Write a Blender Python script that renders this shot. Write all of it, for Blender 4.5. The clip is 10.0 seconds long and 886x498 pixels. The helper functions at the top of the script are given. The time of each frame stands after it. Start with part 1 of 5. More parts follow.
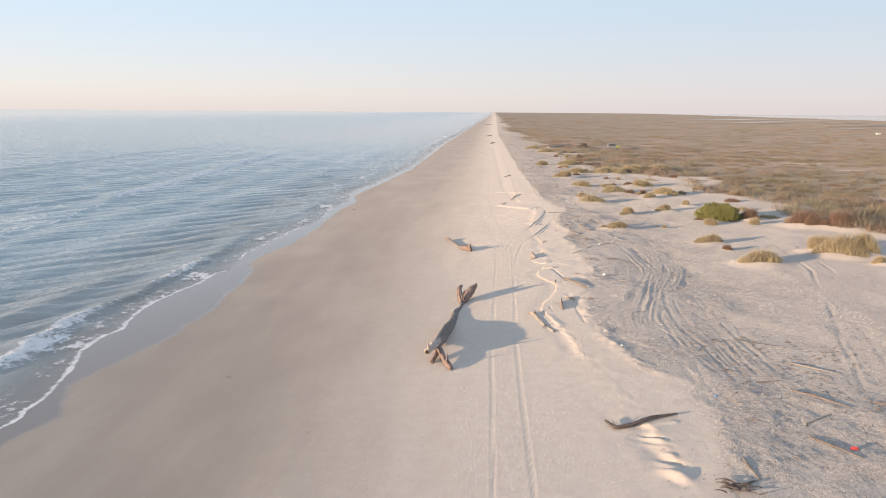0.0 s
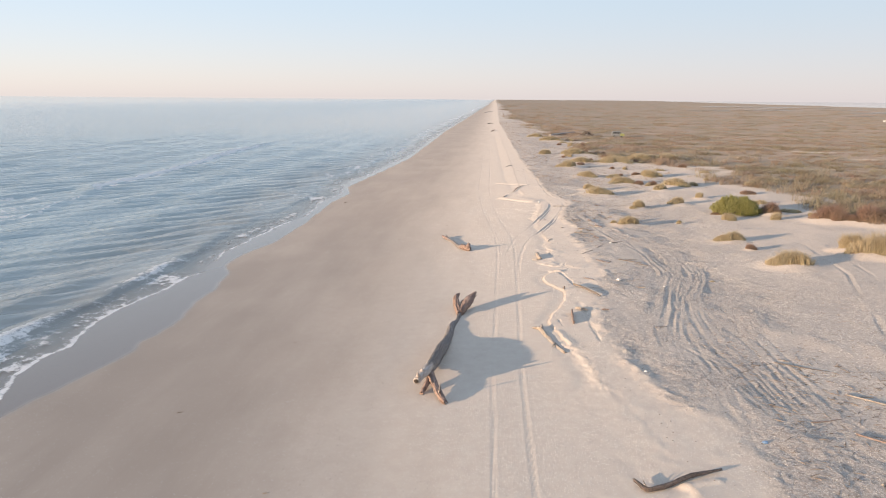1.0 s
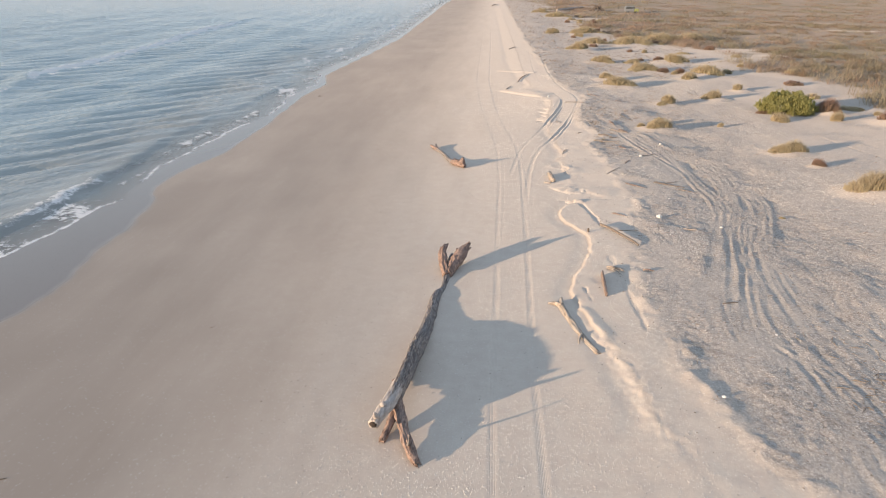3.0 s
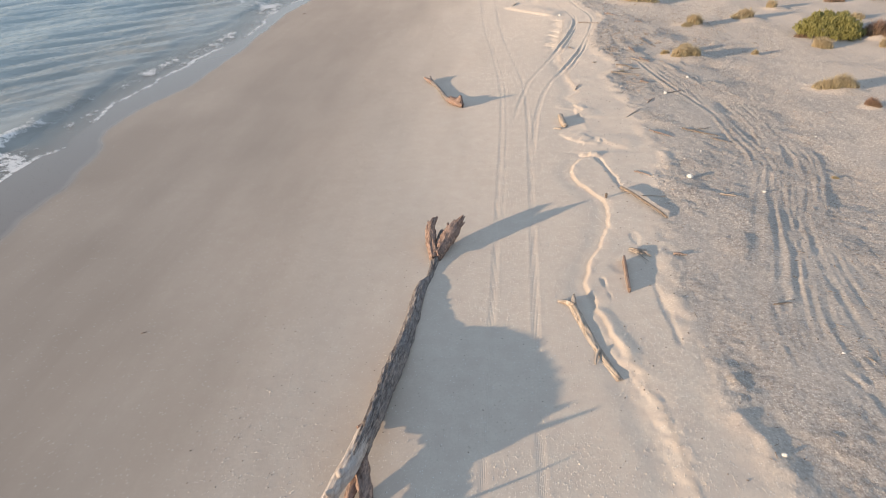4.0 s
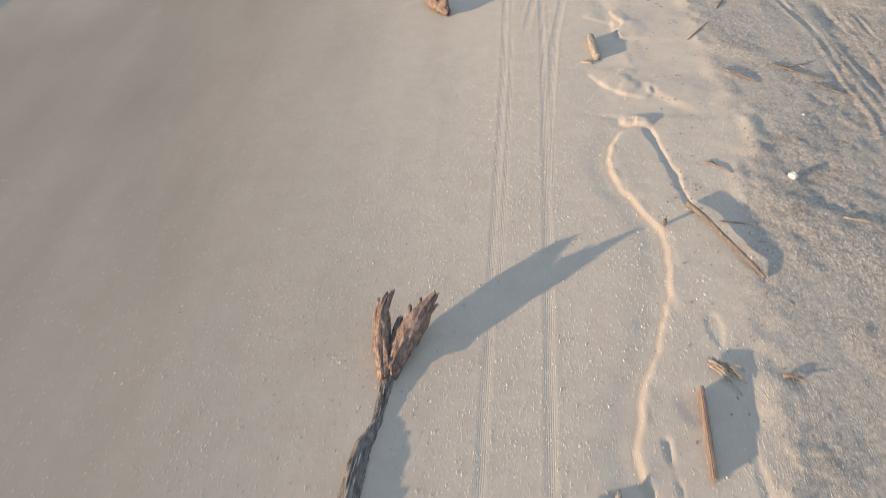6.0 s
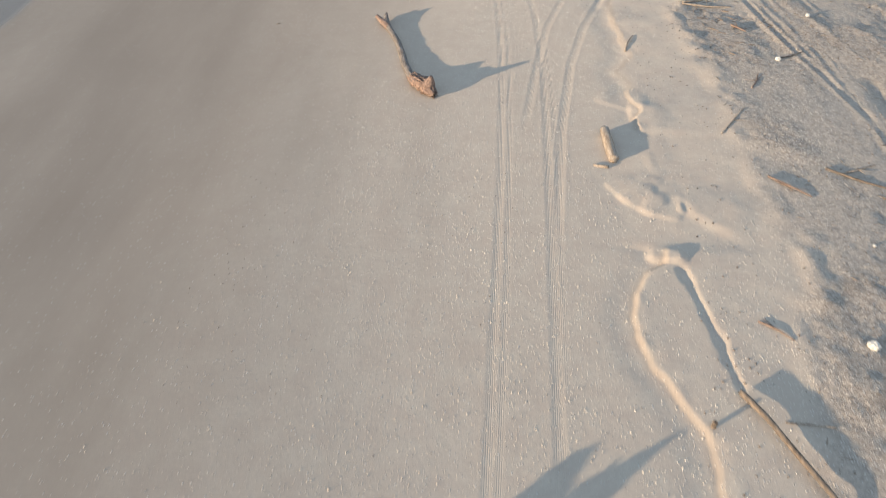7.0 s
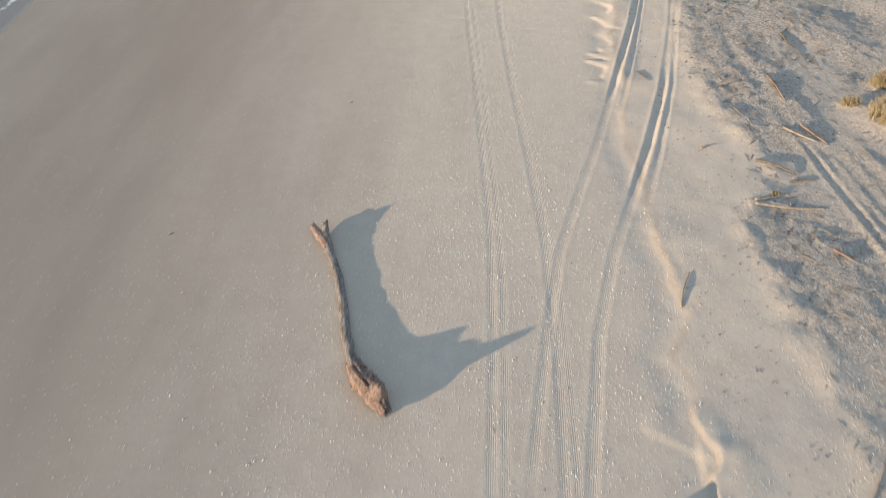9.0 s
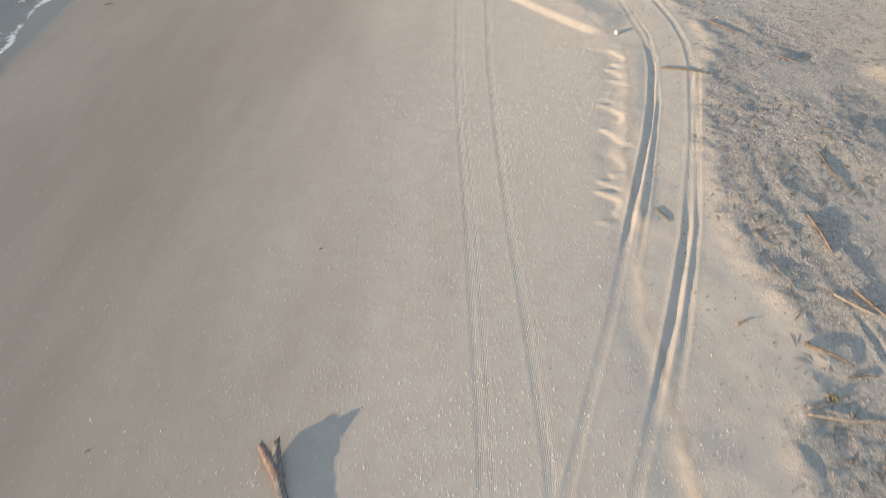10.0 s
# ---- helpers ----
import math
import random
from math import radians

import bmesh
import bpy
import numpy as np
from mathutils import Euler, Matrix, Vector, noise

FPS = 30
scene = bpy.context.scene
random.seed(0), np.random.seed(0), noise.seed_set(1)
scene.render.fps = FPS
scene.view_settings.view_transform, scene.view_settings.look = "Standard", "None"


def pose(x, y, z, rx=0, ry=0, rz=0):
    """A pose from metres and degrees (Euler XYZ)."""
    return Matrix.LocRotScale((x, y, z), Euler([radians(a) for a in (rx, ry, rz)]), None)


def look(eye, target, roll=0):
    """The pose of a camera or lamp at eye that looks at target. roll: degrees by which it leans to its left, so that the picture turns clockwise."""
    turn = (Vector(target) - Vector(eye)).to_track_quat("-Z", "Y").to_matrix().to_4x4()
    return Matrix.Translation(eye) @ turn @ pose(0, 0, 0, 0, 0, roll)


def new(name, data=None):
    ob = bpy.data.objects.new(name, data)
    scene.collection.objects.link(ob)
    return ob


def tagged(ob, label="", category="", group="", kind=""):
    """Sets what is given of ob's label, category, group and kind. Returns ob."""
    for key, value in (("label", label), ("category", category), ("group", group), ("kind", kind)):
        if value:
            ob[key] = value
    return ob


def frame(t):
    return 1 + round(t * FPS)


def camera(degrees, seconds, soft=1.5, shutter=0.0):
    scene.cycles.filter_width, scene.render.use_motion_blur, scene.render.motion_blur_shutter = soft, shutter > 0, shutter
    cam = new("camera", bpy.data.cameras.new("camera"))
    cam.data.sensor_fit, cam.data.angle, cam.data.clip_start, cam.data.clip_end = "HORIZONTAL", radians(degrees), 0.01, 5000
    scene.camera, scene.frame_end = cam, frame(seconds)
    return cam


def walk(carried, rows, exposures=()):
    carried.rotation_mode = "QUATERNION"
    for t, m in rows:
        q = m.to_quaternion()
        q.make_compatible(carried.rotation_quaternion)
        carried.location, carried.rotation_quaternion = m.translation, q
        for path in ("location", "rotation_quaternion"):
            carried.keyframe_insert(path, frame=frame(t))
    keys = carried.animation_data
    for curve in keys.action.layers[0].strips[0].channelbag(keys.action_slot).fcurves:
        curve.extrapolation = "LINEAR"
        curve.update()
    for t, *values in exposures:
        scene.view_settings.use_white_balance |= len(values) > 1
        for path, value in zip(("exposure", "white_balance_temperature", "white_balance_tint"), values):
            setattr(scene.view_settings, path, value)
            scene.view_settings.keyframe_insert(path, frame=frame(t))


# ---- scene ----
cam = camera(64.4, 10.0, soft=0.8, shutter=0.35)
PATH = [
    (0, (0.000, 0.000, 14.000), (-1.360, 19.574, 10.123), 0.43),
    (0.5, (-0.022, 3.201, 13.932), (-1.391, 22.768, 10.023), 0.43),
    (1, (-0.049, 6.415, 13.847), (-1.418, 25.917, 9.629), 0.43),
    (1.5, (-0.048, 9.782, 13.781), (-1.408, 29.124, 8.878), 0.43),
    (2, (-0.132, 13.173, 13.742), (-1.447, 32.292, 8.023), 0.43),
    (2.5, (-0.169, 16.572, 13.694), (-1.440, 35.430, 7.155), 0.43),
    (3, (-0.179, 20.001, 13.602), (-1.422, 38.528, 6.172), 0.43),
    (4.5, (0.107, 30.007, 13.802), (-1.175, 46.615, 2.732), 0.42),
    (5, (0.102, 33.531, 13.873), (-1.095, 48.970, 1.217), 0.43),
    (5.2, (0.093, 34.961, 13.854), (-1.063, 49.958, 0.671), 0.42),
    (6.3, (-0.024, 42.723, 13.751), (-1.055, 57.243, 0.036), 0.42),
    (6.5, (-0.046, 44.077, 13.762), (-1.059, 58.601, 0.050), 0.42),
    (7, (-0.112, 47.504, 13.775), (-1.077, 62.050, 0.082), 0.40),
    (7.5, (-0.137, 50.904, 13.836), (-1.070, 65.455, 0.147), 0.41),
    (8, (-0.125, 54.374, 13.894), (-1.040, 68.901, 0.178), 0.41),
    (8.5, (-0.097, 57.816, 13.937), (-1.012, 72.344, 0.221), 0.45),
    (9, (-0.112, 61.191, 14.067), (-1.011, 75.761, 0.396), 0.43),
    (9.5, (-0.103, 64.483, 14.391), (-1.001, 79.165, 0.840), 0.42),
    (10, (-0.032, 67.722, 15.097), (-0.976, 82.539, 1.697), 0.43),
]
walk(cam, [(t, look(eye, target, roll)) for t, eye, target, roll in PATH], [(0.0, 1.37, 6370, 27), (2.0, 1.35, 6330, 26), (4.5, 1.25, 6380, 24), (6.5, 1.21, 6350, 21), (10.0, 1.19, 6250, 19)])

# ---- sky and sun ----
SUN_ELEV, SUN_AZ = radians(7.1), radians(34.0)  # the shadows run 34 degrees from +x towards +y
ray_dir = Vector((math.cos(SUN_AZ) * math.cos(SUN_ELEV), math.sin(SUN_AZ) * math.cos(SUN_ELEV), -math.sin(SUN_ELEV)))
world = bpy.data.worlds.new("world")
scene.world = world
world.use_nodes = True
wn = world.node_tree
wn.nodes.clear()
sky = wn.nodes.new("ShaderNodeTexSky")
sky.sky_type = "NISHITA"
sky.sun_disc = False
sky.sun_elevation = SUN_ELEV
sky.sun_rotation = math.atan2(ray_dir.x, -ray_dir.y)
sky.altitude, sky.air_density, sky.dust_density, sky.ozone_density = 0, 0.8, 0.4, 0.8
bg = wn.nodes.new("ShaderNodeBackground")
bg.inputs["Strength"].default_value = 0.017
wo = wn.nodes.new("ShaderNodeOutputWorld")
wn.links.new(sky.outputs[0], bg.inputs[0])
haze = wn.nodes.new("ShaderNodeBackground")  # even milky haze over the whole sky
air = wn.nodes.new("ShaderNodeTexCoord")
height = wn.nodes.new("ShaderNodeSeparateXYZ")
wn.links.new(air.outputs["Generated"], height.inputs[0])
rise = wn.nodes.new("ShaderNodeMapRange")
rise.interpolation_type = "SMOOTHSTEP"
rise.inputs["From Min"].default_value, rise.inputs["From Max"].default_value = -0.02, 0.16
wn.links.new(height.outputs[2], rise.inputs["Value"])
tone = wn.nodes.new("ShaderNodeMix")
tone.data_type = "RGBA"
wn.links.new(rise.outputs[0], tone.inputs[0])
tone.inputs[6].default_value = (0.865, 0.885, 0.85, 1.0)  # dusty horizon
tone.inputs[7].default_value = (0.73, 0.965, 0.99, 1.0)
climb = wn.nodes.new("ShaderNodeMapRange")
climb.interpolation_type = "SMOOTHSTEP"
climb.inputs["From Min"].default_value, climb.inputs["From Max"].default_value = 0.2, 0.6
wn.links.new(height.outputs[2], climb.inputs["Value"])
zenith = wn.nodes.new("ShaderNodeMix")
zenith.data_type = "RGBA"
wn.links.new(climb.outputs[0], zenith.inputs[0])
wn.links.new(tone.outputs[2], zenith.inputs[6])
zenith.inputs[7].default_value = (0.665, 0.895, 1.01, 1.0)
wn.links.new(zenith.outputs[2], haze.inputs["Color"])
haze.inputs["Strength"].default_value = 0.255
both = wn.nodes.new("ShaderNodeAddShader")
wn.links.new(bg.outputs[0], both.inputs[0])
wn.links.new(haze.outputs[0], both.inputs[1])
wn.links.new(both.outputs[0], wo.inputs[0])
sun_data = bpy.data.lights.new("sun", "SUN")
sun_data.energy, sun_data.angle, sun_data.color = 3.25, radians(0.8), (1.0, 0.775, 0.46)
sun = new("sun", sun_data)
sun.matrix_world = look((0, 0, 60), Vector((0, 0, 60)) + ray_dir)

SEA = -0.9


# ---- material helpers ----
class Nodes:
    """A small builder round one material's node tree."""

    def __init__(self, name):
        self.mat = bpy.data.materials.new(name)
        self.mat.use_nodes = True
        self.tree = self.mat.node_tree
        self.bsdf = self.tree.nodes["Principled BSDF"]
        self.out = self.tree.nodes["Material Output"]
        self.place = self.node("ShaderNodeTexCoord").outputs["Object"]

    def node(self, kind, **values):
        n = self.tree.nodes.new(kind)
        for key, value in values.items():
            self.put(n.inputs[key.replace("_", " ")], value)
        return n

    def put(self, socket, value):
        if isinstance(value, bpy.types.NodeSocket):
            self.tree.links.new(value, socket)
        else:
            socket.default_value = value

    def set(self, **values):
        for key, value in values.items():
            self.put(self.bsdf.inputs[key.replace("_", " ")], value)

    def noise(self, scale, detail=3.0, rough=0.55, vector=None, stretch=None):
        v = vector or self.place
        if stretch:
            m = self.node("ShaderNodeMapping", Vector=v, Scale=stretch)
            v = m.outputs[0]
        return self.node("ShaderNodeTexNoise", Vector=v, Scale=scale, Detail=detail, Roughness=rough).outputs["Fac"]

    def ramp(self, fac, a, b):
        n = self.node("ShaderNodeMapRange", Value=fac)
        n.inputs["From Min"].default_value, n.inputs["From Max"].default_value = a, b
        n.clamp = True
        return n.outputs[0]

    def math(self, op, a, b=0.0, c=0.0):
        n = self.tree.nodes.new("ShaderNodeMath")
        n.operation = op
        for socket, value in zip(n.inputs, (a, b, c)):
            self.put(socket, value)
        return n.outputs[0]

    def mix(self, fac, a, b):
        n = self.tree.nodes.new("ShaderNodeMix")
        n.data_type = "RGBA"
        self.put(n.inputs[0], fac)
        for socket, value in ((n.inputs[6], a), (n.inputs[7], b)):
            self.put(socket, value if isinstance(value, bpy.types.NodeSocket) else (*value, 1.0))
        return n.outputs[2]

    def bump(self, height, strength, distance, normal=None):
        n = self.node("ShaderNodeBump", Height=height, Strength=strength, Distance=distance)
        if normal is not None:
            self.put(n.inputs["Normal"], normal)
        return n.outputs[0]

    def attr(self, name):
        n = self.tree.nodes.new("ShaderNodeAttribute")
        n.attribute_name = name
        return n.outputs["Fac"]

    def island(self):
        return self.tree.nodes.new("ShaderNodeNewGeometry").outputs["Random Per Island"]


def sand_material():
    n = Nodes("beach_sand")
    big, mid, fine = n.noise(0.16, 4), n.noise(1.7, 4), n.noise(14.0, 3, 0.7)
    streak = n.noise(0.5, 4, 0.6, stretch=(1.0, 0.16, 1.0))
    # damp lower beach, plus the cliff face dulled in colour against sun glare
    moist_dulled = n.math("ADD", n.attr("moist_dulled"), n.math("MULTIPLY_ADD", streak, 0.6, -0.3))
    moist_dulled = n.ramp(moist_dulled, 0.05, 0.95)
    dry = n.mix(fine, (0.46, 0.402, 0.342), (0.68, 0.61, 0.53))
    dry = n.mix(n.ramp(mid, 0.3, 0.75), dry, (0.521, 0.445, 0.385))
    damp = n.mix(big, (0.30, 0.245, 0.20), (0.38, 0.315, 0.262))
    col = n.mix(moist_dulled, dry, damp)
    # shell and pebble litter of the upper beach
    gravel = n.mix(n.ramp(n.noise(9.0, 5, 0.75), 0.35, 0.65), (0.25, 0.215, 0.19), (0.54, 0.485, 0.435))
    col = n.mix(n.math("MULTIPLY_ADD", n.attr("shell"), 0.4, n.math("MULTIPLY", n.attr("grit"), 0.55)), col, gravel)
    litter = n.node("ShaderNodeTexVoronoi", Vector=n.place, Scale=17.0)
    chip = n.ramp(litter.outputs["Distance"], 0.42, 0.22)
    pick = n.node("ShaderNodeSeparateColor", Color=litter.outputs["Color"]).outputs[0]
    strewn = n.math("ADD", n.attr("shell"), n.math("MULTIPLY_ADD", moist_dulled, -0.15, 0.1))
    speck = n.math("MULTIPLY", chip, n.ramp(n.math("ADD", pick, n.math("MULTIPLY", strewn, 0.28)), 0.92, 1.0))
    col = n.mix(speck, col, (0.675, 0.650, 0.621))
    dark = n.math("MULTIPLY", n.ramp(n.noise(1.1, 6, 0.7), 0.54, 0.70), n.attr("shell"))
    col = n.mix(n.math("MULTIPLY", dark, 0.45), col, (0.164, 0.130, 0.102))
    # dead plant matter and soil of the back plain
    soil = n.mix(n.noise(0.7, 5, 0.65), (0.21, 0.17, 0.138), (0.32, 0.26, 0.21))
    soil = n.mix(n.ramp(n.noise(0.045, 4, 0.6), 0.42, 0.62), soil, (0.20, 0.175, 0.13))
    col = n.mix(n.attr("veg"), col, soil)
    wet = n.ramp(n.attr("wet"), 0.25, 0.75)
    col = n.mix(wet, col, (0.20, 0.16, 0.13))
    # tyre tread
    tread = n.math("SINE", n.math("MULTIPLY", n.attr("tread_u"), 130.0))
    tread = n.math("MULTIPLY", tread, n.attr("tread"))
    height = n.math("ADD", n.math("MULTIPLY", n.noise(26.0, 4, 0.7), 0.55), n.math("MULTIPLY", n.noise(5.0, 3), 0.8))
    rough = n.math("ADD", n.math("MULTIPLY", n.attr("shell"), 1.6), n.math("MULTIPLY_ADD", moist_dulled, -0.16, 0.22))
    height = n.math("MULTIPLY", height, rough)
    height = n.math("MULTIPLY", height, n.math("SUBTRACT", 1.0, wet))
    height = n.math("MULTIPLY_ADD", tread, 0.034, height)
    height = n.math("MULTIPLY_ADD", speck, 0.5, height)
    n.set(Base_Color=col, Roughness=n.math("MAXIMUM", n.math("MULTIPLY_ADD", wet, -0.78, n.math("MULTIPLY_ADD", moist_dulled, -0.3, 0.92)), 0.13), Normal=n.bump(height, 0.9, 0.035))
    n.put(n.bsdf.inputs["Specular IOR Level"], n.math("MULTIPLY_ADD", wet, 0.35, 0.30))
    n.bsdf.inputs["Diffuse Roughness"].default_value = 0.35  # loose grains
    return n.mat


def sea_material():
    n = Nodes("sea_water")
    body = n.mix(n.attr("near"), (0.35, 0.415, 0.425), (0.32, 0.33, 0.315))
    turned = n.node("ShaderNodeMapping", Vector=n.place, Scale=(0.30, 1.0, 1.0))
    turned.vector_type = "TEXTURE"
    turned.inputs["Scale"].default_value = (2.2, 1.0, 1.0)
    turned.inputs["Rotation"].default_value = (0, 0, radians(49))
    chop = n.math("ADD", n.noise(0.55, 4, 0.6, vector=turned.outputs[0]), n.math("MULTIPLY", n.noise(2.4, 3, 0.65, vector=turned.outputs[0]), 0.5))
    normal = n.bump(n.math("MULTIPLY", chop, n.attr("chop")), 1.0, 0.27)
    bubbles = n.math("ADD", n.math("MULTIPLY", n.noise(1.6, 6, 0.72), 0.7), n.math("MULTIPLY", n.noise(9.0, 5, 0.75), 0.4))
    foam = n.ramp(n.math("SUBTRACT", n.math("ADD", bubbles, n.attr("foam")), 1.0), 0.0, 0.10)
    n.set(Base_Color=n.mix(foam, body, (0.74, 0.72, 0.70)), Roughness=n.math("MULTIPLY_ADD", foam, 0.6, n.math("MULTIPLY_ADD", n.ramp(n.attr("chop"), 1.0, 1.5), 0.05, 0.09)), Normal=normal)
    n.bsdf.inputs["IOR"].default_value = 1.333
    clear = n.node("ShaderNodeBsdfTransparent")
    mixer = n.tree.nodes.new("ShaderNodeMixShader")
    n.put(mixer.inputs[0], n.math("MAXIMUM", n.attr("cover"), foam))
    n.put(mixer.inputs[1], clear.outputs[0])
    n.put(mixer.inputs[2], n.bsdf.outputs[0])
    n.put(n.out.inputs[0], mixer.outputs[0])
    return n.mat


def lagoon_material():
    n = Nodes("lagoon_water")
    n.set(Base_Color=n.mix(n.noise(0.01, 3), (0.20, 0.21, 0.22), (0.30, 0.30, 0.30)), Roughness=0.06)
    return n.mat


def wood_material(name, dark, light, grain=9.0, relief=0.03):
    n = Nodes(name)
    fibre = n.noise(grain, 6, 0.75, stretch=(1.0, 0.2, 1.0))
    blotch = n.noise(1.3, 4, 0.6)
    col = n.mix(n.ramp(fibre, 0.40, 0.62), dark, light)
    grey = tuple(0.5 * (a + b) * k for a, b, k in zip(dark, light, (0.9, 1.0, 1.12)))
    col = n.mix(n.math("MULTIPLY", n.ramp(blotch, 0.45, 0.7), 0.6), col, grey)
    n.set(Base_Color=col, Roughness=0.88, Normal=n.bump(fibre, 0.8, relief))
    return n.mat


def blade_material(name, a, b, c, thin=True):
    n = Nodes(name)
    pick = n.island()
    col = n.mix(pick, a, b)
    col = n.mix(n.ramp(n.noise(0.05, 5, 0.65), 0.44, 0.58), col, c)
    n.set(Base_Color=col, Roughness=0.75)
    n.bsdf.inputs["Specular IOR Level"].default_value = 0.217
    if thin:
        through_light = n.node("ShaderNodeBsdfTranslucent", Color=col)
        mixer = n.tree.nodes.new("ShaderNodeMixShader")
        n.put(mixer.inputs[0], 0.4)
        n.put(mixer.inputs[1], n.bsdf.outputs[0])
        n.put(mixer.inputs[2], through_light.outputs[0])
        n.put(n.out.inputs[0], mixer.outputs[0])
    return n.mat


def plain_material(name, a, b, scale=8.0, rough=0.6, metal=0.0):
    n = Nodes(name)
    n.set(Base_Color=n.mix(n.noise(scale, 4, 0.6), a, b), Roughness=rough, Metallic=metal, Normal=n.bump(n.noise(scale * 3, 3), 0.3, 0.01))
    return n.mat


SAND = sand_material()
WATER = sea_material()
LAGOON = lagoon_material()
BARK = wood_material("weathered_bark", (0.075, 0.062, 0.058), (0.335, 0.30, 0.28), 15.0, 0.05)
# near-black wood: the shade inside the trunk's hollow end, put into the colour
HOLLOW_SHADE = wood_material("hollow_shade", (0.015, 0.011, 0.009), (0.05, 0.036, 0.028), 20.0, 0.03)
ROOTWOOD = wood_material("split_root_wood", (0.10, 0.066, 0.055), (0.40, 0.285, 0.235), 16.0, 0.04)
PALEWOOD = wood_material("bleached_wood", (0.23, 0.185, 0.15), (0.46, 0.395, 0.33), 10.0, 0.02)
BAREWOOD = wood_material("bare_grey_wood", (0.26, 0.225, 0.205), (0.50, 0.45, 0.41), 12.0, 0.02)
DARKWOOD = wood_material("dark_wet_wood", (0.045, 0.036, 0.032), (0.16, 0.125, 0.108), 12.0, 0.03)
GREYWOOD = wood_material("grey_driftwood", (0.085, 0.068, 0.055), (0.25, 0.2, 0.16), 10.0, 0.02)
REDWOOD = wood_material("reddish_board_wood", (0.15, 0.105, 0.085), (0.31, 0.23, 0.19), 12.0, 0.01)
DRYGRASS = blade_material("dry_grass", (0.58, 0.49, 0.345), (0.44, 0.365, 0.255), (0.46, 0.40, 0.265))
SCRUB = blade_material("brown_scrub", (0.41, 0.305, 0.23), (0.29, 0.215, 0.165), (0.265, 0.22, 0.15))
PALESCRUB = blade_material("pale_scrub", (0.45, 0.37, 0.28), (0.35, 0.285, 0.215), (0.33, 0.30, 0.205))
RUST = blade_material("rusty_scrub", (0.38, 0.255, 0.20), (0.27, 0.185, 0.148), (0.31, 0.235, 0.17))
LEAF = blade_material("shrub_leaves", (0.39, 0.375, 0.15), (0.26, 0.255, 0.105), (0.31, 0.305, 0.12))
SHELL = blade_material("sea_shells", (0.62, 0.57, 0.50), (0.42, 0.36, 0.30), (0.70, 0.66, 0.60), False)
LITTER = blade_material("reed_litter", (0.27, 0.21, 0.16), (0.14, 0.11, 0.085), (0.21, 0.165, 0.125), False)
SAND_CLOD = plain_material("damp_sand_clod", (0.30, 0.26, 0.225), (0.22, 0.185, 0.16), 14.0, 0.9)
PLASTIC = plain_material("white_plastic", (0.66, 0.66, 0.64), (0.52, 0.52, 0.50), 6.0, 0.45)


# ---- numeric helpers ----
def lattice(ix, iy, seed):
    h = (ix.astype(np.int64) * 374761393 + iy.astype(np.int64) * 668265263 + seed * 974634777) & 0xFFFFFFFF
    h = ((h ^ (h >> 13)) * 1274126177) & 0xFFFFFFFF
    h = ((h ^ (h >> 16)) * 2246822519) & 0xFFFFFFFF
    return ((h ^ (h >> 15)) & 0xFFFFFF) / float(0xFFFFFF)


def vnoise(x, y, seed=0):
    """Smooth value noise of arrays, from -1 to 1, with a lattice of 1 m."""
    x, y = np.asarray(x, float), np.asarray(y, float)
    ix, iy = np.floor(x), np.floor(y)
    fx, fy = x - ix, y - iy
    fx, fy = fx * fx * (3 - 2 * fx), fy * fy * (3 - 2 * fy)
    a = lattice(ix, iy, seed) * (1 - fx) + lattice(ix + 1, iy, seed) * fx
    b = lattice(ix, iy + 1, seed) * (1 - fx) + lattice(ix + 1, iy + 1, seed) * fx
    return 2 * (a * (1 - fy) + b * fy) - 1


def fbm(x, y, octaves=3, seed=0):
    total, amp = 0, 1.0
    for k in range(octaves):
        total = total + amp * vnoise(x * 2**k + 17.3 * k, y * 2**k - 9.1 * k, seed + k)
        amp *= 0.5
    return total / 1.6


def smooth(v, a, b):
    s = np.clip((v - a) / (b - a), 0, 1)
    return s * s * (3 - 2 * s)


def along(table, y):
    """x of a line given as rows of (y, x), at every y."""
    ys, xs = table if isinstance(table, np.ndarray) else np.array(sorted(table)).T
    return np.interp(y, ys, xs)


def mesh_of(name, verts, faces, material, smooth_shade=True, attributes=None):
    """A mesh from arrays of vertices and of triangles or quads."""
    me = bpy.data.meshes.new(name)
    verts, faces = np.asarray(verts, np.float32), np.asarray(faces, np.int32)
    sides = faces.shape[1]
    me.vertices.add(len(verts))
    me.vertices.foreach_set("co", verts.ravel())
    me.loops.add(faces.size)
    me.loops.foreach_set("vertex_index", faces.ravel())
    me.polygons.add(len(faces))
    me.polygons.foreach_set("loop_start", np.arange(0, faces.size, sides, dtype=np.int32))
    me.polygons.foreach_set("use_smooth", np.full(len(faces), smooth_shade))
    me.update(calc_edges=True)
    for key, values in (attributes or {}).items():
        me.attributes.new(key, "FLOAT", "POINT").data.foreach_set("value", np.asarray(values, np.float32).ravel())
    me.materials.append(material)
    return me


def grid_faces(nx, ny):
    a = (np.arange(ny - 1)[:, None] * nx + np.arange(nx - 1)[None]).ravel()
    return np.stack([a, a + 1, a + nx + 1, a + nx], 1)


def steps(*spans):
    """Grid lines: spans of (start, end, first step, last step), one after another."""
    out = []
    for a, b, s0, s1 in spans:
        v = a
        while v < b - 1e-6:
            out.append(v)
            v += s0 + (s1 - s0) * (v - a) / (b - a)
    out.append(spans[-1][1])
    return np.array(out)


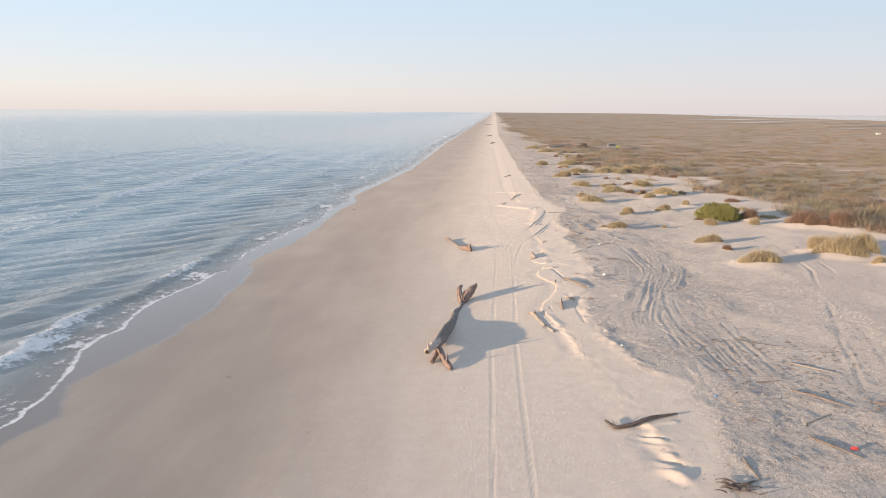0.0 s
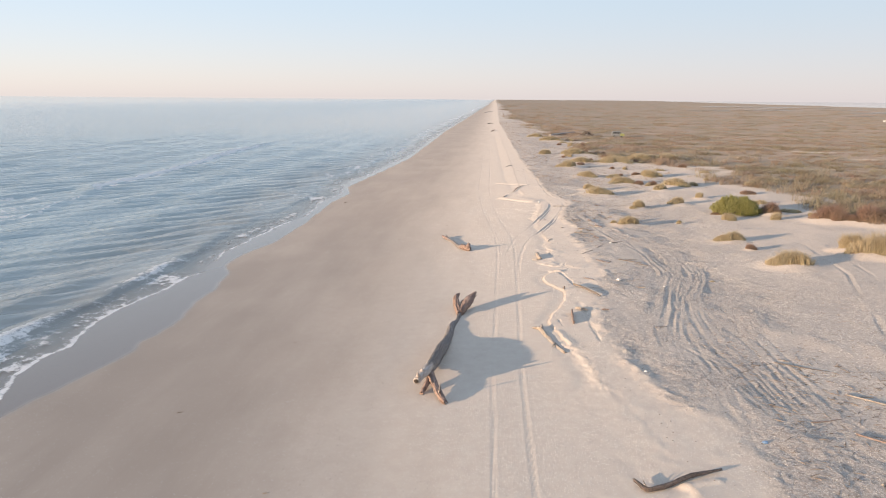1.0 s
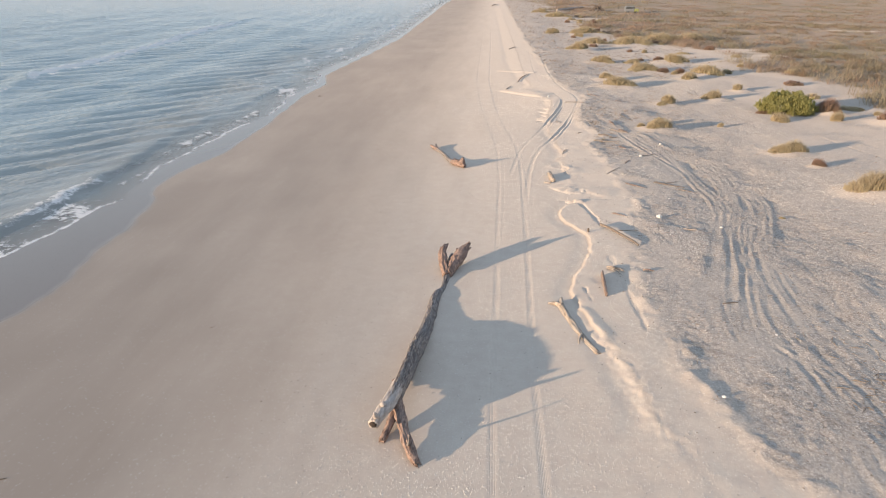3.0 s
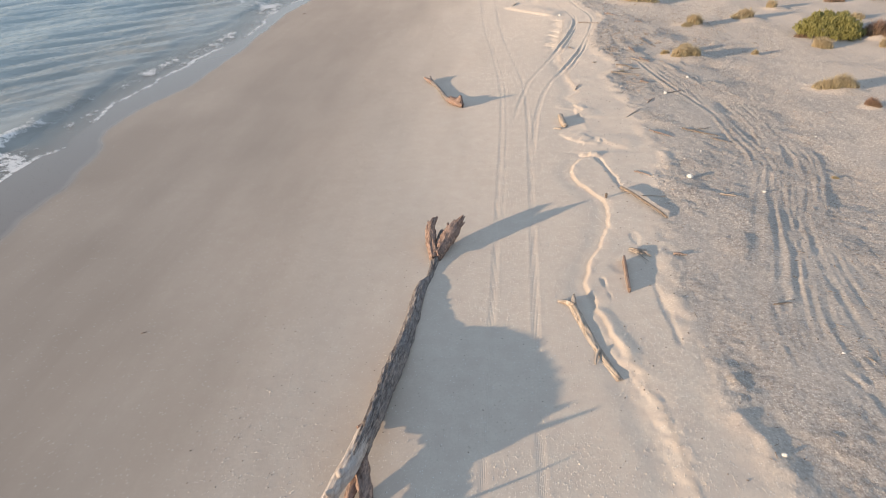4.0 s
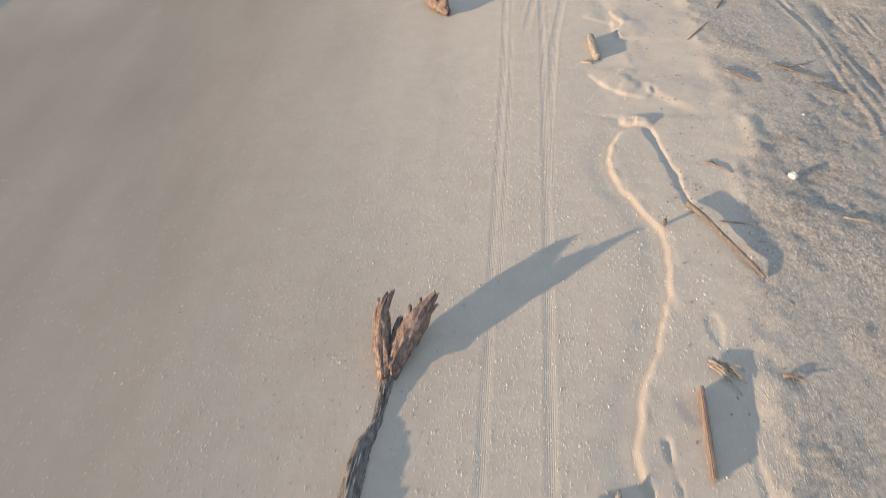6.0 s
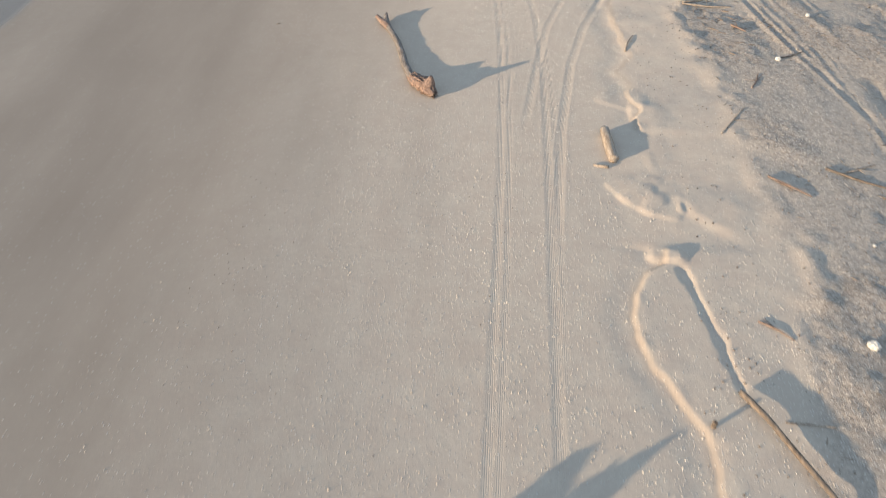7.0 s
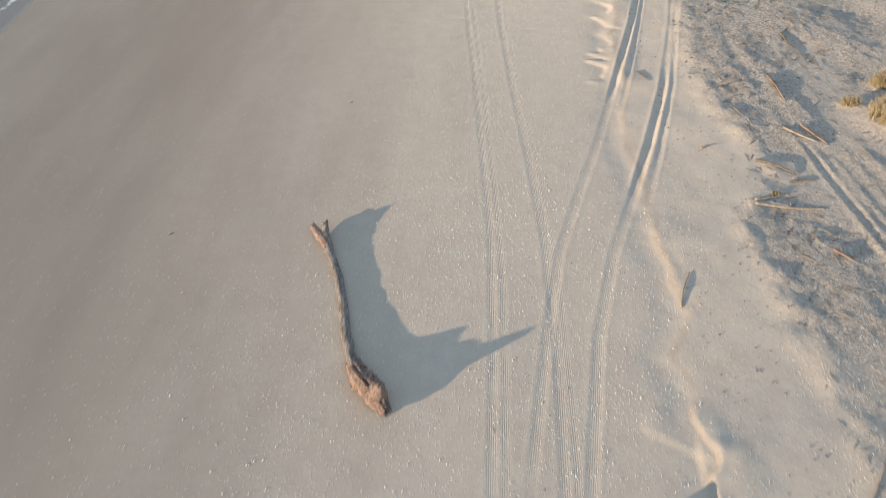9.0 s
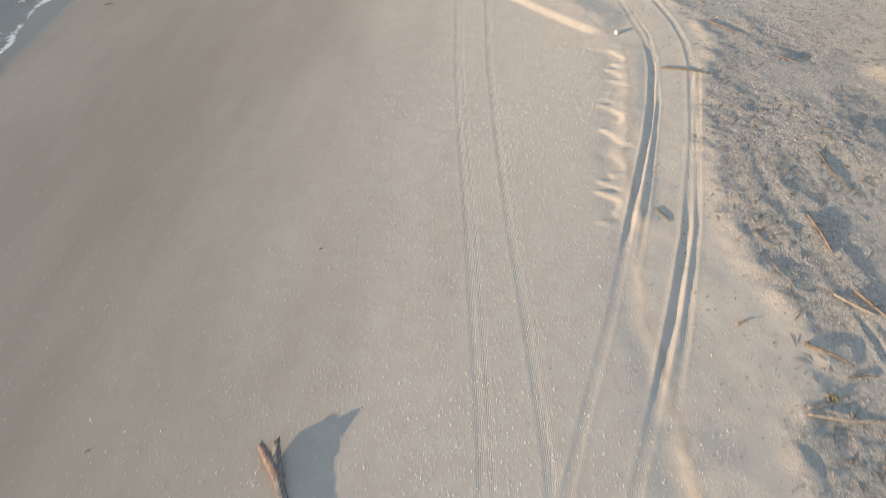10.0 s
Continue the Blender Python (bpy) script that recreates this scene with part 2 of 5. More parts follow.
# ---- the lie of the land ----
PROFILE = [(-400, -9.0), (-80, -3.2), (-40, -1.9), (-30, -1.25), (-24, -0.92), (-18, -0.72), (-10, -0.47), (-3.3, -0.22), (0, -0.08), (3.5, 0.07), (6, 0.17),
           (9, 0.25), (11, 0.22), (14, 0.15), (18, 0.09), (25, 0.1), (45, 0.25), (90, 0.35), (5000, 0.35)]
_fine = np.arange(-400, 400, 0.25)
_bell = np.exp(-np.linspace(-2, 2, 25) ** 2)
_raw = np.interp(_fine, *np.array(PROFILE).T)
PROFILE = list(zip(_fine[12:-12], np.convolve(_raw, _bell / _bell.sum(), "valid"))) + [(5000, 0.35)]
PROFILE_XZ = np.array(PROFILE).T
SCARP = [(0, 8.2), (25.31, 7.85), (26.53, 7.75), (28.41, 7.5), (30.28, 7.2), (33.75, 6.9), (37.03, 6.2), (39.19, 5.54), (42.09, 5.2), (44.53, 4.66), (45.38, 4.4), (47.16, 3.85),
         (49.12, 3.63), (50.62, 4.02), (51.94, 4.5), (53.81, 5.1), (55.22, 5.22), (56.44, 5.1), (57.75, 4.6), (58.88, 4.1), (59.25, 3.9), (60.66, 4.15), (61.5, 4.5), (61.88, 5.1),
         (62.81, 5.5), (64.31, 5.7), (65.62, 5.5), (67.5, 5.3), (69.19, 5.2), (69.84, 5.4), (70.69, 5.15), (71.72, 5.26), (72.56, 5.08), (73.88, 5.68), (75.66, 5.4), (79.22, 5.3), (82, 5.05), (84, 5.15), (85.9, 5.45), (87.9, 5.25), (90.5, 5.55), (94.7, 6.05), (98.4, 6.35), (100.88, 5.2), (105, 4.8), (115.31, 4.2), (140.62, 4.0), (170.62, 3.64), (240, 2.7), (402.19, 0.5), (609.38, 0.2), (1875, 4)]
WRACK = [(0, 10), (24.38, 9.3), (31.88, 10.0), (35.62, 9.6), (37.97, 8.3), (39.38, 7.7), (40.88, 7.3), (42.19, 6.6), (44.06, 6.7), (48.75, 7), (56.25, 7.6), (61.88, 8.5), (67.03, 8.8), (71.25, 8.4), (78.28, 8.3),
         (80.3, 8.8), (81.9, 9.0), (83.8, 8.7), (85.9, 8.3), (90.5, 8.2), (93.75, 9.3), (100.31, 10.2), (104.06, 9.1), (112.5, 8), (168.75, 6), (243.75, 5), (403.12, 3), (609.38, 3), (1875, 6)]
SCRUBLINE = [(0, 60), (37.5, 50), (56.25, 47), (70.31, 43), (81.56, 44), (85.31, 39), (93.75, 40), (103.12, 43), (113.44, 40), (134.06, 34), (140.62, 38), (165.94, 27), (215.62, 23), (318.75, 21), (388.12, 18), (496.88, 12), (750, 9), (1875, 9)]
# wheel lines: rows of (y, x), half width, depth, tread
WHEELS = [
    ([(0, 0.3), (25.31, 0.27), (33.75, 0.2), (42.19, 0.15), (48.75, 0.3), (56.25, 0.38), (65.62, 0.52), (72.19, 0.5), (76.88, 0.36), (80.62, 0.05), (86.25, -0.4), (90.94, -0.85), (97.5, -1.36), (114.38, -2.2), (170.62, -2.46), (240, -3), (421.88, -4)], 0.1, 0.006, 1),
    ([(0, 1.85), (25.31, 1.79), (33.75, 1.68), (42.19, 1.66), (48.75, 1.8), (56.25, 1.94), (65.62, 2.08), (72.19, 2.12), (76.88, 1.95), (80.62, 1.6), (86.25, 1.0), (90.94, 0.6), (97.5, 0.13), (104.06, -0.12), (114.38, -0.55), (170.62, -0.7), (240, -1.4), (421.88, -2.4)], 0.11, 0.007, 1),
    ([(51.56, 0.5), (61.88, 0.75), (69.38, 0.82), (75, 0.72), (80.62, 0.3), (86.25, -0.2), (97.5, -1.15), (114.38, -2.0)], 0.09, 0.003, 1),
    ([(56.25, 2.1), (63.75, 2.28), (69.38, 2.38), (75, 2.25), (80.62, 1.8), (86.25, 1.2), (97.5, 0.3), (114.38, -0.3)], 0.09, 0.003, 1),
    ([(67.5, 1.2), (71.25, 1.65), (73.59, 1.95), (76.22, 2.36), (79.03, 3.13), (81.84, 3.96), (85.69, 4.93), (91.12, 6.29), (94, 6.9), (96.66, 7.32), (98.2, 7.44), (99.6, 7.4), (101.25, 7.16), (103, 6.9), (104.72, 6.65), (110.62, 5.9), (121.88, 5.6), (150, 6)], 0.11, 0.008, 2),
    ([(61.88, 2.15), (68.44, 2.6), (73.12, 3.2), (76.31, 3.93), (78.84, 4.78), (82.03, 5.77), (85.5, 6.76), (91.31, 8.06), (97.31, 9.1), (99.4, 9.22), (101.44, 9.06), (103.2, 8.72), (104.91, 8.3), (110.62, 7.7), (121.88, 7.4), (150, 7.8)], 0.12, 0.009, 3),
    ([(104, 7.0), (102.66, 7.18), (100.2, 7.62), (97.76, 7.61), (93.77, 7.12), (88.29, 5.98), (85.79, 5.43), (83, 4.75)], 0.08, 0.008, 4),
    ([(100, 9.45), (96.7, 9.3), (90.86, 8.14), (85.84, 7.16), (83.19, 6.48), (80.95, 5.9), (79.02, 5.33), (77, 4.7)], 0.09, 0.008, 4),
    ([(85, 10.9), (81.6, 11.8), (74, 13.1), (67.2, 13.6), (63.4, 13.9), (60.1, 13.45), (52.7, 10.9), (48.6, 9.65), (46.4, 9.3), (43, 8.9)], 0.14, 0.02, 0),
    ([(85, 12.6), (80.2, 13.8), (73, 15.2), (67.3, 15.4), (61.4, 14.3), (54.9, 12.4), (49.9, 10.95), (46.4, 10.15), (44.5, 9.95), (42.4, 9.8)], 0.14, 0.02, 0),
    ([(61.4, 14.9), (55.9, 12.95), (49.9, 11.45), (46.7, 10.75), (44.4, 10.5), (42.4, 10.85), (39.8, 10.95), (37.3, 10.75), (35, 10.75), (33, 11.0)], 0.14, 0.02, 0),
    ([(62.8, 16.35), (55.9, 13.8), (51.7, 12.55), (47.6, 11.4), (44.6, 10.85), (42.4, 11.95), (39.8, 11.8), (38, 11.95), (35.8, 12.3)], 0.14, 0.02, 0),
    ([(67.4, 16.6), (62.9, 16.4), (59.7, 15.7), (55.2, 13.85), (49.4, 12.8), (45.5, 12.45), (43.9, 12.5), (41.1, 12.9), (37.1, 12.95), (34.7, 12.8)], 0.14, 0.02, 0),
    ([(50.9, 12.2), (46.7, 11.65), (44.4, 11.6), (41.9, 11.5), (38, 11.4), (34.3, 11.4)], 0.14, 0.02, 0),
    ([(56, 14.9), (48, 14.5), (42, 14.5), (37.1, 14.45), (34, 14.45)], 0.14, 0.02, 0),
    ([(52, 15.6), (45, 15.5), (41, 15.5), (35.6, 15.65)], 0.14, 0.02, 0),
    ([(103.12, 24), (84.38, 28), (75, 30), (63.09, 28.5), (51.38, 24.8), (43.12, 21.5), (33.75, 18.6)], 0.16, 0.02, 0),
    ([(103.12, 26), (84.38, 30.3), (75, 32), (63.28, 30.5), (51.56, 26.7), (43.31, 23.6), (33.75, 20.6)], 0.16, 0.02, 0),
    ([(93.75, 10.3), (88.12, 10.2), (82.5, 11.0), (75, 12.3), (68.44, 13.5)], 0.13, 0.024, 0),
    ([(90.94, 11.7), (84.38, 12.1), (78.75, 13.2), (71.25, 15.3)], 0.13, 0.024, 0),
]
# further passes of the same vehicles over the shell bank
WHEELS += [([(y, x + shift + 0.12 * math.sin(y * 0.3 + shift * 7)) for y, x in WHEELS[k][0]], 0.1, 0.014, 0) for k, shift in ((8, 0.5), (9, 0.45), (10, 0.42), (11, 0.5), (12, 0.55), (14, 0.6), (15, 0.7), (11, -0.4))]

SCARP, WRACK, SCRUBLINE = (np.array(sorted(rows)).T for rows in (SCARP, WRACK, SCRUBLINE))
WHEELS = [(np.array(sorted(rows)).T, half, deep, marked) for rows, half, deep, marked in WHEELS]

# low sand banks and grooves: two ends, half width, height, how much longer the lee side runs out
BANKS = [((3.96, 65.35), (4.35, 64.72), 0.13, 0.034, 10), ((4.35, 64.72), (4.95, 64.12), 0.13, 0.036, 10), ((4.95, 64.12), (5.66, 63.86), 0.13, 0.036, 10), ((5.92, 64.5), (5.97, 64.05), 0.09, 0.035, 1), ((6.55, 64.3), (6.9, 63.85), 0.5, 0.065, 3),
         ((4.95, 62.11), (5.4, 62.06), 0.17, 0.1, 2), ((1.6, 104.9), (4.9, 101.1), 0.6, 0.14, 4), ((0.9, 122.81), (5.2, 120), 0.28, 0.1, 3), ((5.55, 61.59), (6.25, 57.75), 0.13, -0.06, 1), ((6.0, 52.97), (6.3, 45.47), 0.12, -0.025, 1),
         ((5.2, 50.25), (6.2, 50.06), 0.5, -0.03, 1), ((4.2, 70.4), (5.2, 69.9), 0.2, 0.03, 5), ((5.25, 69.8), (5.35, 68.6), 0.2, 0.04, 5), ((7.2, 29.91), (8.4, 30.38), 0.22, 0.045, 1), ((4.3, 49.31), (4.5, 47.72), 0.12, -0.05, 1), ((3.8, 47.0), (4.3, 44.6), 0.3, 0.06, 2)]

# grass tussocks of the upper beach: x, y, width, height
TUSSOCKS = [(15.1, 109.2, 4.6, 0.9), (15.0, 83.9, 3.0, 0.7), (18.5, 97.3, 2.6, 0.8), (24.7, 101, 2.8, 0.8), (29.3, 107, 2.2, 0.7), (16.7, 132.6, 4.0, 0.9), (20.9, 123.6, 5.2, 0.9), (15.2, 150, 4.6, 1.2),
            (18.3, 238.6, 8, 1.3), (12.7, 181.7, 4, 1), (27.4, 134.1, 5, 1.1), (28.8, 120.3, 5.5, 1.1), (25.5, 115.8, 2.8, 0.8), (25.9, 161.5, 8, 1.2), (14.8, 259.5, 6, 1.2), (19.9, 183, 8, 1.3), (32.6, 167.3, 8, 1.3),
            (38, 168.2, 8, 1.3), (18.8, 160.4, 5, 1.1), (23.4, 76.4, 2.9, 0.8), (23.9, 72.2, 1.1, 0.5), (25.0, 65.8, 4.3, 1.0), (33.0, 72.4, 3.2, 1.2), (34.3, 70.4, 4.6, 1.6), (36.6, 70.7, 3.2, 1.6), (36.4, 66.5, 1.8, 0.7),
            (33.4, 93.3, 2.8, 1.2), (38.7, 88.6, 4.8, 1.4), (43, 88, 5.6, 1.6), (14.5, 114.3, 2.6, 0.7), (9.3, 79.2, 0.28, 0.1), (15.6, 86.5, 1.5, 0.6), (13.5, 84.8, 0.8, 0.3), (17.0, 60.2, 0.28, 0.1), (21.0, 86, 0.7, 0.35)]


SWASH = np.array([(-60, -25), (10, -24), (28, -23.2), (30.6, -22.3), (34, -22.9), (37, -23.9), (40, -25.4), (42.8, -25.9), (44.8, -25.5), (48.9, -25.8), (53, -26.1), (58.2, -25.2), (61.7, -25.3), (63.5, -24.8), (66.5, -25.2), (71.8, -25.7),
                  (80, -25.6), (91, -23.6), (102, -24.2), (113, -23.4), (122, -25.2), (150, -23.4), (180, -21.6), (314, -22), (600, -19.5), (1321, -14.8), (1875, -12), (5000, 2)]).T
WETLINE = np.array([(-60, -21), (28, -21.5), (30.7, -21.0), (34.5, -22.6), (36.2, -22.4), (39.6, -21.9), (43.9, -20.8), (48.7, -20.8), (54, -21.5), (57.2, -21.3), (59.6, -21.9), (62.1, -22.2), (66.1, -23.4), (70.4, -23.2), (75, -22.4), (81.2, -22.0), (93.3, -22.3),
                    (102, -22.6), (112.8, -22.0), (121.9, -24.2), (150, -22.0), (180, -20.3), (314, -21.3), (600, -19), (1321, -14.3), (1875, -11.5), (5000, 2.5)]).T


def edge_of_sea(y):
    """x of the swash's edge: scalloped lobes."""
    return np.interp(y, *SWASH) + 0.45 * vnoise(y / 4.5, 0 * y, 6) + 0.16 * vnoise(y / 1.5, 0 * y, 7) + 0.7 * vnoise(y / 13.0, 0 * y, 5) * smooth(y, 60, 120)


def land(x, y, marks=None):
    """Height of the ground; fills marks with the surface's traits."""
    x, y = np.asarray(x, float), np.asarray(y, float)
    z = np.interp(x, *PROFILE_XZ)
    near = smooth(y, 375, 140.62)
    z = z + 0.05 * fbm(x / 7, y / 16, 3, 11) * smooth(x, -20, -4)
    # the little cliff
    sx = along(SCARP, y) + near * (0.045 * vnoise(y / 0.3, 0 * y, 27) + 0.07 * vnoise(y / 0.6, 0 * y, 21) + 0.10 * vnoise(y / 1.7, 0 * y, 22))
    ribs = smooth(y, 85.31, 87.19) * smooth(y, 99.38, 97.5) + smooth(y, 24.38, 25.78) * smooth(y, 29.53, 28.59)
    gone = smooth(y, 26.6, 25.4) + smooth(y, 29.5, 31) * smooth(y, 39.6, 37.4) + smooth(y, 62.2, 62.8) * smooth(y, 68.6, 68) + smooth(y, 97.8, 99) * smooth(y, 110, 106)
    soft = 0.05 + 0.03 * smooth(vnoise(y / 5.0, 0 * y, 25), -0.2, 0.6) + 0.45 * smooth(y, 34, 37.5) * smooth(y, 45.5, 44.2) + 0.2 * smooth(y, 70, 72) * smooth(y, 88, 85) + 1.6 * gone + 1.8 * smooth(y, 98, 135) + 0.4 * ribs + 0.25 * smooth(y, 31, 29)
    d = x - sx
    lipped = np.clip(0.6 + 0.6 * vnoise(y / 2.2, 0 * y, 24), 0, 1.2) * (1 - np.clip(gone, 0, 1)) * (1 - 0.85 * smooth(y, 70, 72) * smooth(y, 88, 85))
    faint = smooth(y, 70, 72) * smooth(y, 88, 85)
    step = (0.066 - 0.012 * smooth(y, 47, 39) - faint * (0.04 - 0.035 * vnoise(y / 1.6, 0 * y, 28))) * (1 + 0.35 * vnoise(y / 0.5, x / 0.3, 26) * np.exp(-((d / 0.25) ** 2)))
    far_ribs = ribs * smooth(y, 60, 70)
    rx = x - np.interp(y, [85.9, 88, 90, 93.7, 97.75], [4.55, 4.95, 5.35, 5.7, 6.3]) + 0.12 * vnoise(y / 0.9, 0 * y, 30)
    tips = -0.30 + 0.5 * vnoise((y + 0.3 * rx) / 0.31, 0 * y, 23) + 0.25 * vnoise(y / 1.4, 0 * y, 29)
    z = z + 0.068 * far_ribs * np.clip(0.85 + 0.6 * vnoise(y / 2.3, 0 * y, 37), 0.15, 1.2) * smooth(rx, tips - 0.14, tips + 0.16) * smooth(rx, 1.3, 0.55)
    z = z + (ribs - far_ribs) * 0.22 * vnoise((y + 0.5 * d) / 0.33, d / 1.6, 23) * np.clip(0.8 + vnoise(y / 2.1, 0 * y, 29), 0, 1.4) * np.exp(-((d + 0.42) / 0.42) ** 2)
    step_fade = 1 - 0.55 * np.clip(gone, 0, 1) - 0.75 * far_ribs * (1 - np.clip(gone, 0, 1))
    z = z + step * (1 - (1 - step_fade) * smooth(d, 4.5, 0.8)) * smooth(d, -soft, 0.05) + 0.01 * lipped * smooth(d, -soft, 0.06) * np.exp(-np.clip(d - 0.05, 0, 9) / 0.3) * near
    z = z + near * (0.016 * vnoise(x / 0.15, y / 0.16, 48) + 0.008 * vnoise(x / 0.4, y / 0.6, 49)) * smooth(d, -0.9, -0.3) * smooth(d, 0.5, 0.0) * smooth(y, 37, 39) * smooth(y, 46.5, 45)
    z = z - 0.025 * np.exp(-((d + soft + 0.25) / 0.4) ** 2) * near * (1 - np.clip(gone, 0, 1))
    # rough shell banks behind it
    wx = along(WRACK, y) + near * 0.5 * vnoise(y / 3.1, x / 9, 31)
    shell = smooth(x - wx, -0.7, 0.7) * smooth(x - along(SCRUBLINE, y), 8, -2) * (0.25 + 0.75 * smooth(fbm(x / 2.6, y / 4.0, 3, 32), -0.45, 0.25)) * (1 - 0.35 * smooth(x + 3 * fbm(x / 5, y / 7, 2, 34), 16, 23) * near)
    lip = smooth(y, 33.75, 36.56) * smooth(y, 45.94, 43.12)
    z = z + lip * (0.5 + 0.5 * smooth(y, 37, 41)) * ((0.06 + 0.05 * vnoise(x / 0.4, y / 0.4, 46)) * np.exp(-((x - wx - 0.4) / 0.4) ** 2) - 0.045 * smooth(y, 37, 42) * np.exp(-((x - wx - 1.5) / 0.7) ** 2))
    z = z + near * (1 - lip) * smooth(y, 44, 47) * (0.03 + 0.05 * vnoise(x / 0.6, y / 0.6, 47)) * np.exp(-((x - wx - 0.2) / 0.5) ** 2)
    lumpy = shell * near * (0.3 + 0.7 * smooth(x, 34, 15))
    lumps = lumpy * ((0.10 + 0.07 * smooth(x, 10, 13)) * fbm(x / 3.4, y / 3.0, 2, 39) + 0.045 * fbm(x / 1.3, y / 1.3, 3, 33) + 0.034 * np.abs(fbm(x / 0.5, y / 0.5, 2, 35)) + 0.017 * vnoise(x / 0.22, y / 0.22, 38))
    z = z + near * smooth(x, 2.5, 5.5) * 0.012 * fbm(x / 0.7, y / 0.7, 2, 36)
    tread_u, tread, pressed = np.full(z.shape, 9.0), np.zeros(z.shape), np.zeros(z.shape)
    for rows, half, deep, marked in WHEELS:
        ys = rows[0]
        gate = smooth(y, ys[0], ys[0] + 3) * smooth(y, ys[-1], ys[-1] - 6)
        cx = along(rows, y)
        lean = (along(rows, y + 0.5) - along(rows, y - 0.5))
        u = (x - cx) / np.sqrt(1 + lean**2) + (0 if marked else 0.05 * vnoise(y / 1.3, 0 * y, int(ys[0])) + 0.2 * vnoise(y / 6.5, 0 * y, int(31 * rows[1][2])))
        rough = 1.0 if marked else np.clip(0.65 + 0.8 * vnoise(y / 5.0, 0 * y, int(70 * rows[1][1]) + 50), 0.1, 1.3) * np.clip(0.85 + 0.5 * vnoise(y / 0.9, x, 41) + 0.5 * vnoise(y / 0.27, x / 0.22, 42), 0, 2)
        if marked == 2:
            rough = 1 + 5.0 * smooth(y, 84.3, 86.5) * smooth(y, 100, 96)
        elif marked == 3:
            rough = 1 + 4.2 * smooth(y, 78.2, 80.5) * smooth(y, 88, 85) + 0.8 * smooth(y, 85, 90)
        elif marked == 4:
            rough = 1 + 1.2 * smooth(y, 79, 82)
        z = z + gate * deep * rough * ((0.45 if marked else 0.75) * np.exp(-((np.abs(u) - 1.7 * half) / (0.5 * half)) ** 2) - smooth(np.abs(u), 1.25 * half, 0.8 * half))
        if not marked:
            pressed = np.maximum(pressed, gate * smooth(np.abs(u), 0.42, 0.2))
        else:
            hit = (np.abs(u) < np.abs(tread_u)) & (gate > 0.02)
            tread_u = np.where(hit, u, tread_u)
            tread = np.where(hit, gate * smooth(np.abs(u), 1.2 * half, 0.9 * half), tread)
    z = z + lumps * (1 - 0.55 * pressed)
    for (ax, ay), (bx, by), half, high, lee in BANKS:
        long = math.hypot(bx - ax, by - ay)
        ux, uy = (bx - ax) / long, (by - ay) / long
        run = (x - ax) * ux + (y - ay) * uy
        over = np.maximum(np.maximum(-run, run - long), 0) / (1.0 if lee == 1 else 1.8)
        away = ((x - ax) * uy - (y - ay) * ux) * np.sign(0.829 * uy - 0.559 * ux)
        gap = np.hypot(np.where(away > 0, away / lee, away), over) + (0.05 * vnoise(x / 0.3, y / 0.3, 44) + 0.14 * vnoise(x / 1.1, y / 1.1, 45)) * (1 if lee == 1 else 0.3)
        z = z + high * smooth(gap, half * 1.3, half * 0.35)
    for tx, ty, wide, tall in TUSSOCKS:
        z = z + 0.3 * tall * smooth(np.hypot(x - tx, (y - ty) * 1.4), 0.85 * wide, 0.2 * wide)
    # the back plain
    beyond = x - along(SCRUBLINE, y) + 10 * fbm(x / 14, y / 20, 3, 51)
    veg = smooth(beyond, -3, 5)
    bare = smooth(fbm(x / 22, y / 9, 3, 57), 0.42, 0.62) * smooth(y, 393.75, 112.5)
    veg = veg * (1 - 0.9 * bare)
    z = z + veg * 0.18 * fbm(x / 5, y / 5, 3, 53) * smooth(y, 843.75, 281.25)
    shore = 690 + (y - 1390) * 0.0887 + 60 * fbm(y / 300, 0 * y, 2, 55)
    z = z - 3.0 * smooth(x - shore, 0, 60)
    if marks is not None:
        rim = np.interp(y, *WETLINE) + 0.3 * vnoise(y / 3.5, x / 3, 61) + 0.15 * vnoise(y / 1.2, x / 1.5, 62)
        wet = smooth(x - rim, 0.75, -0.9)
        moist_dulled = smooth(x, 2.0, -14.0) * (0.85 + 0.2 * fbm(x / 4, y / 9, 3, 63))
        moist_dulled = np.maximum(moist_dulled, 0.4 * near * np.exp(-(((d + 0.05) / 0.13) ** 2)) * (1 - np.clip(gone, 0, 1)))  # cliff face: colour darkened with the damp tone to dull its sunlit glare
        marks.update(wet=wet, moist_dulled=moist_dulled, shell=shell * (1 - veg), grit=smooth(x - wx, -0.9, 1.2) * (1 - veg), veg=veg, tread_u=tread_u, tread=tread)
    return z


# ---- ground and sea ----
gx = steps((-400, -40, 60, 12), (-40, -27, 2, 0.6), (-27, -19, 0.35, 0.35), (-19, -4, 0.5, 0.3), (-4, 3, 0.07, 0.06), (3, 9, 0.06, 0.065), (9, 16, 0.08, 0.1), (16, 32, 0.11, 0.17), (32, 90, 0.5, 2.5), (90, 900, 8, 50), (900, 4600, 100, 400))
gy = steps((-60, 22, 8, 1), (22, 27, 0.4, 0.12), (27, 104, 0.095, 0.095), (104, 150, 0.12, 0.4), (150, 420, 0.6, 4), (420, 4900, 8, 180))
X, Y = np.meshgrid(gx, gy)
traits = {}
Z = land(X, Y, traits)
SHEET = Z


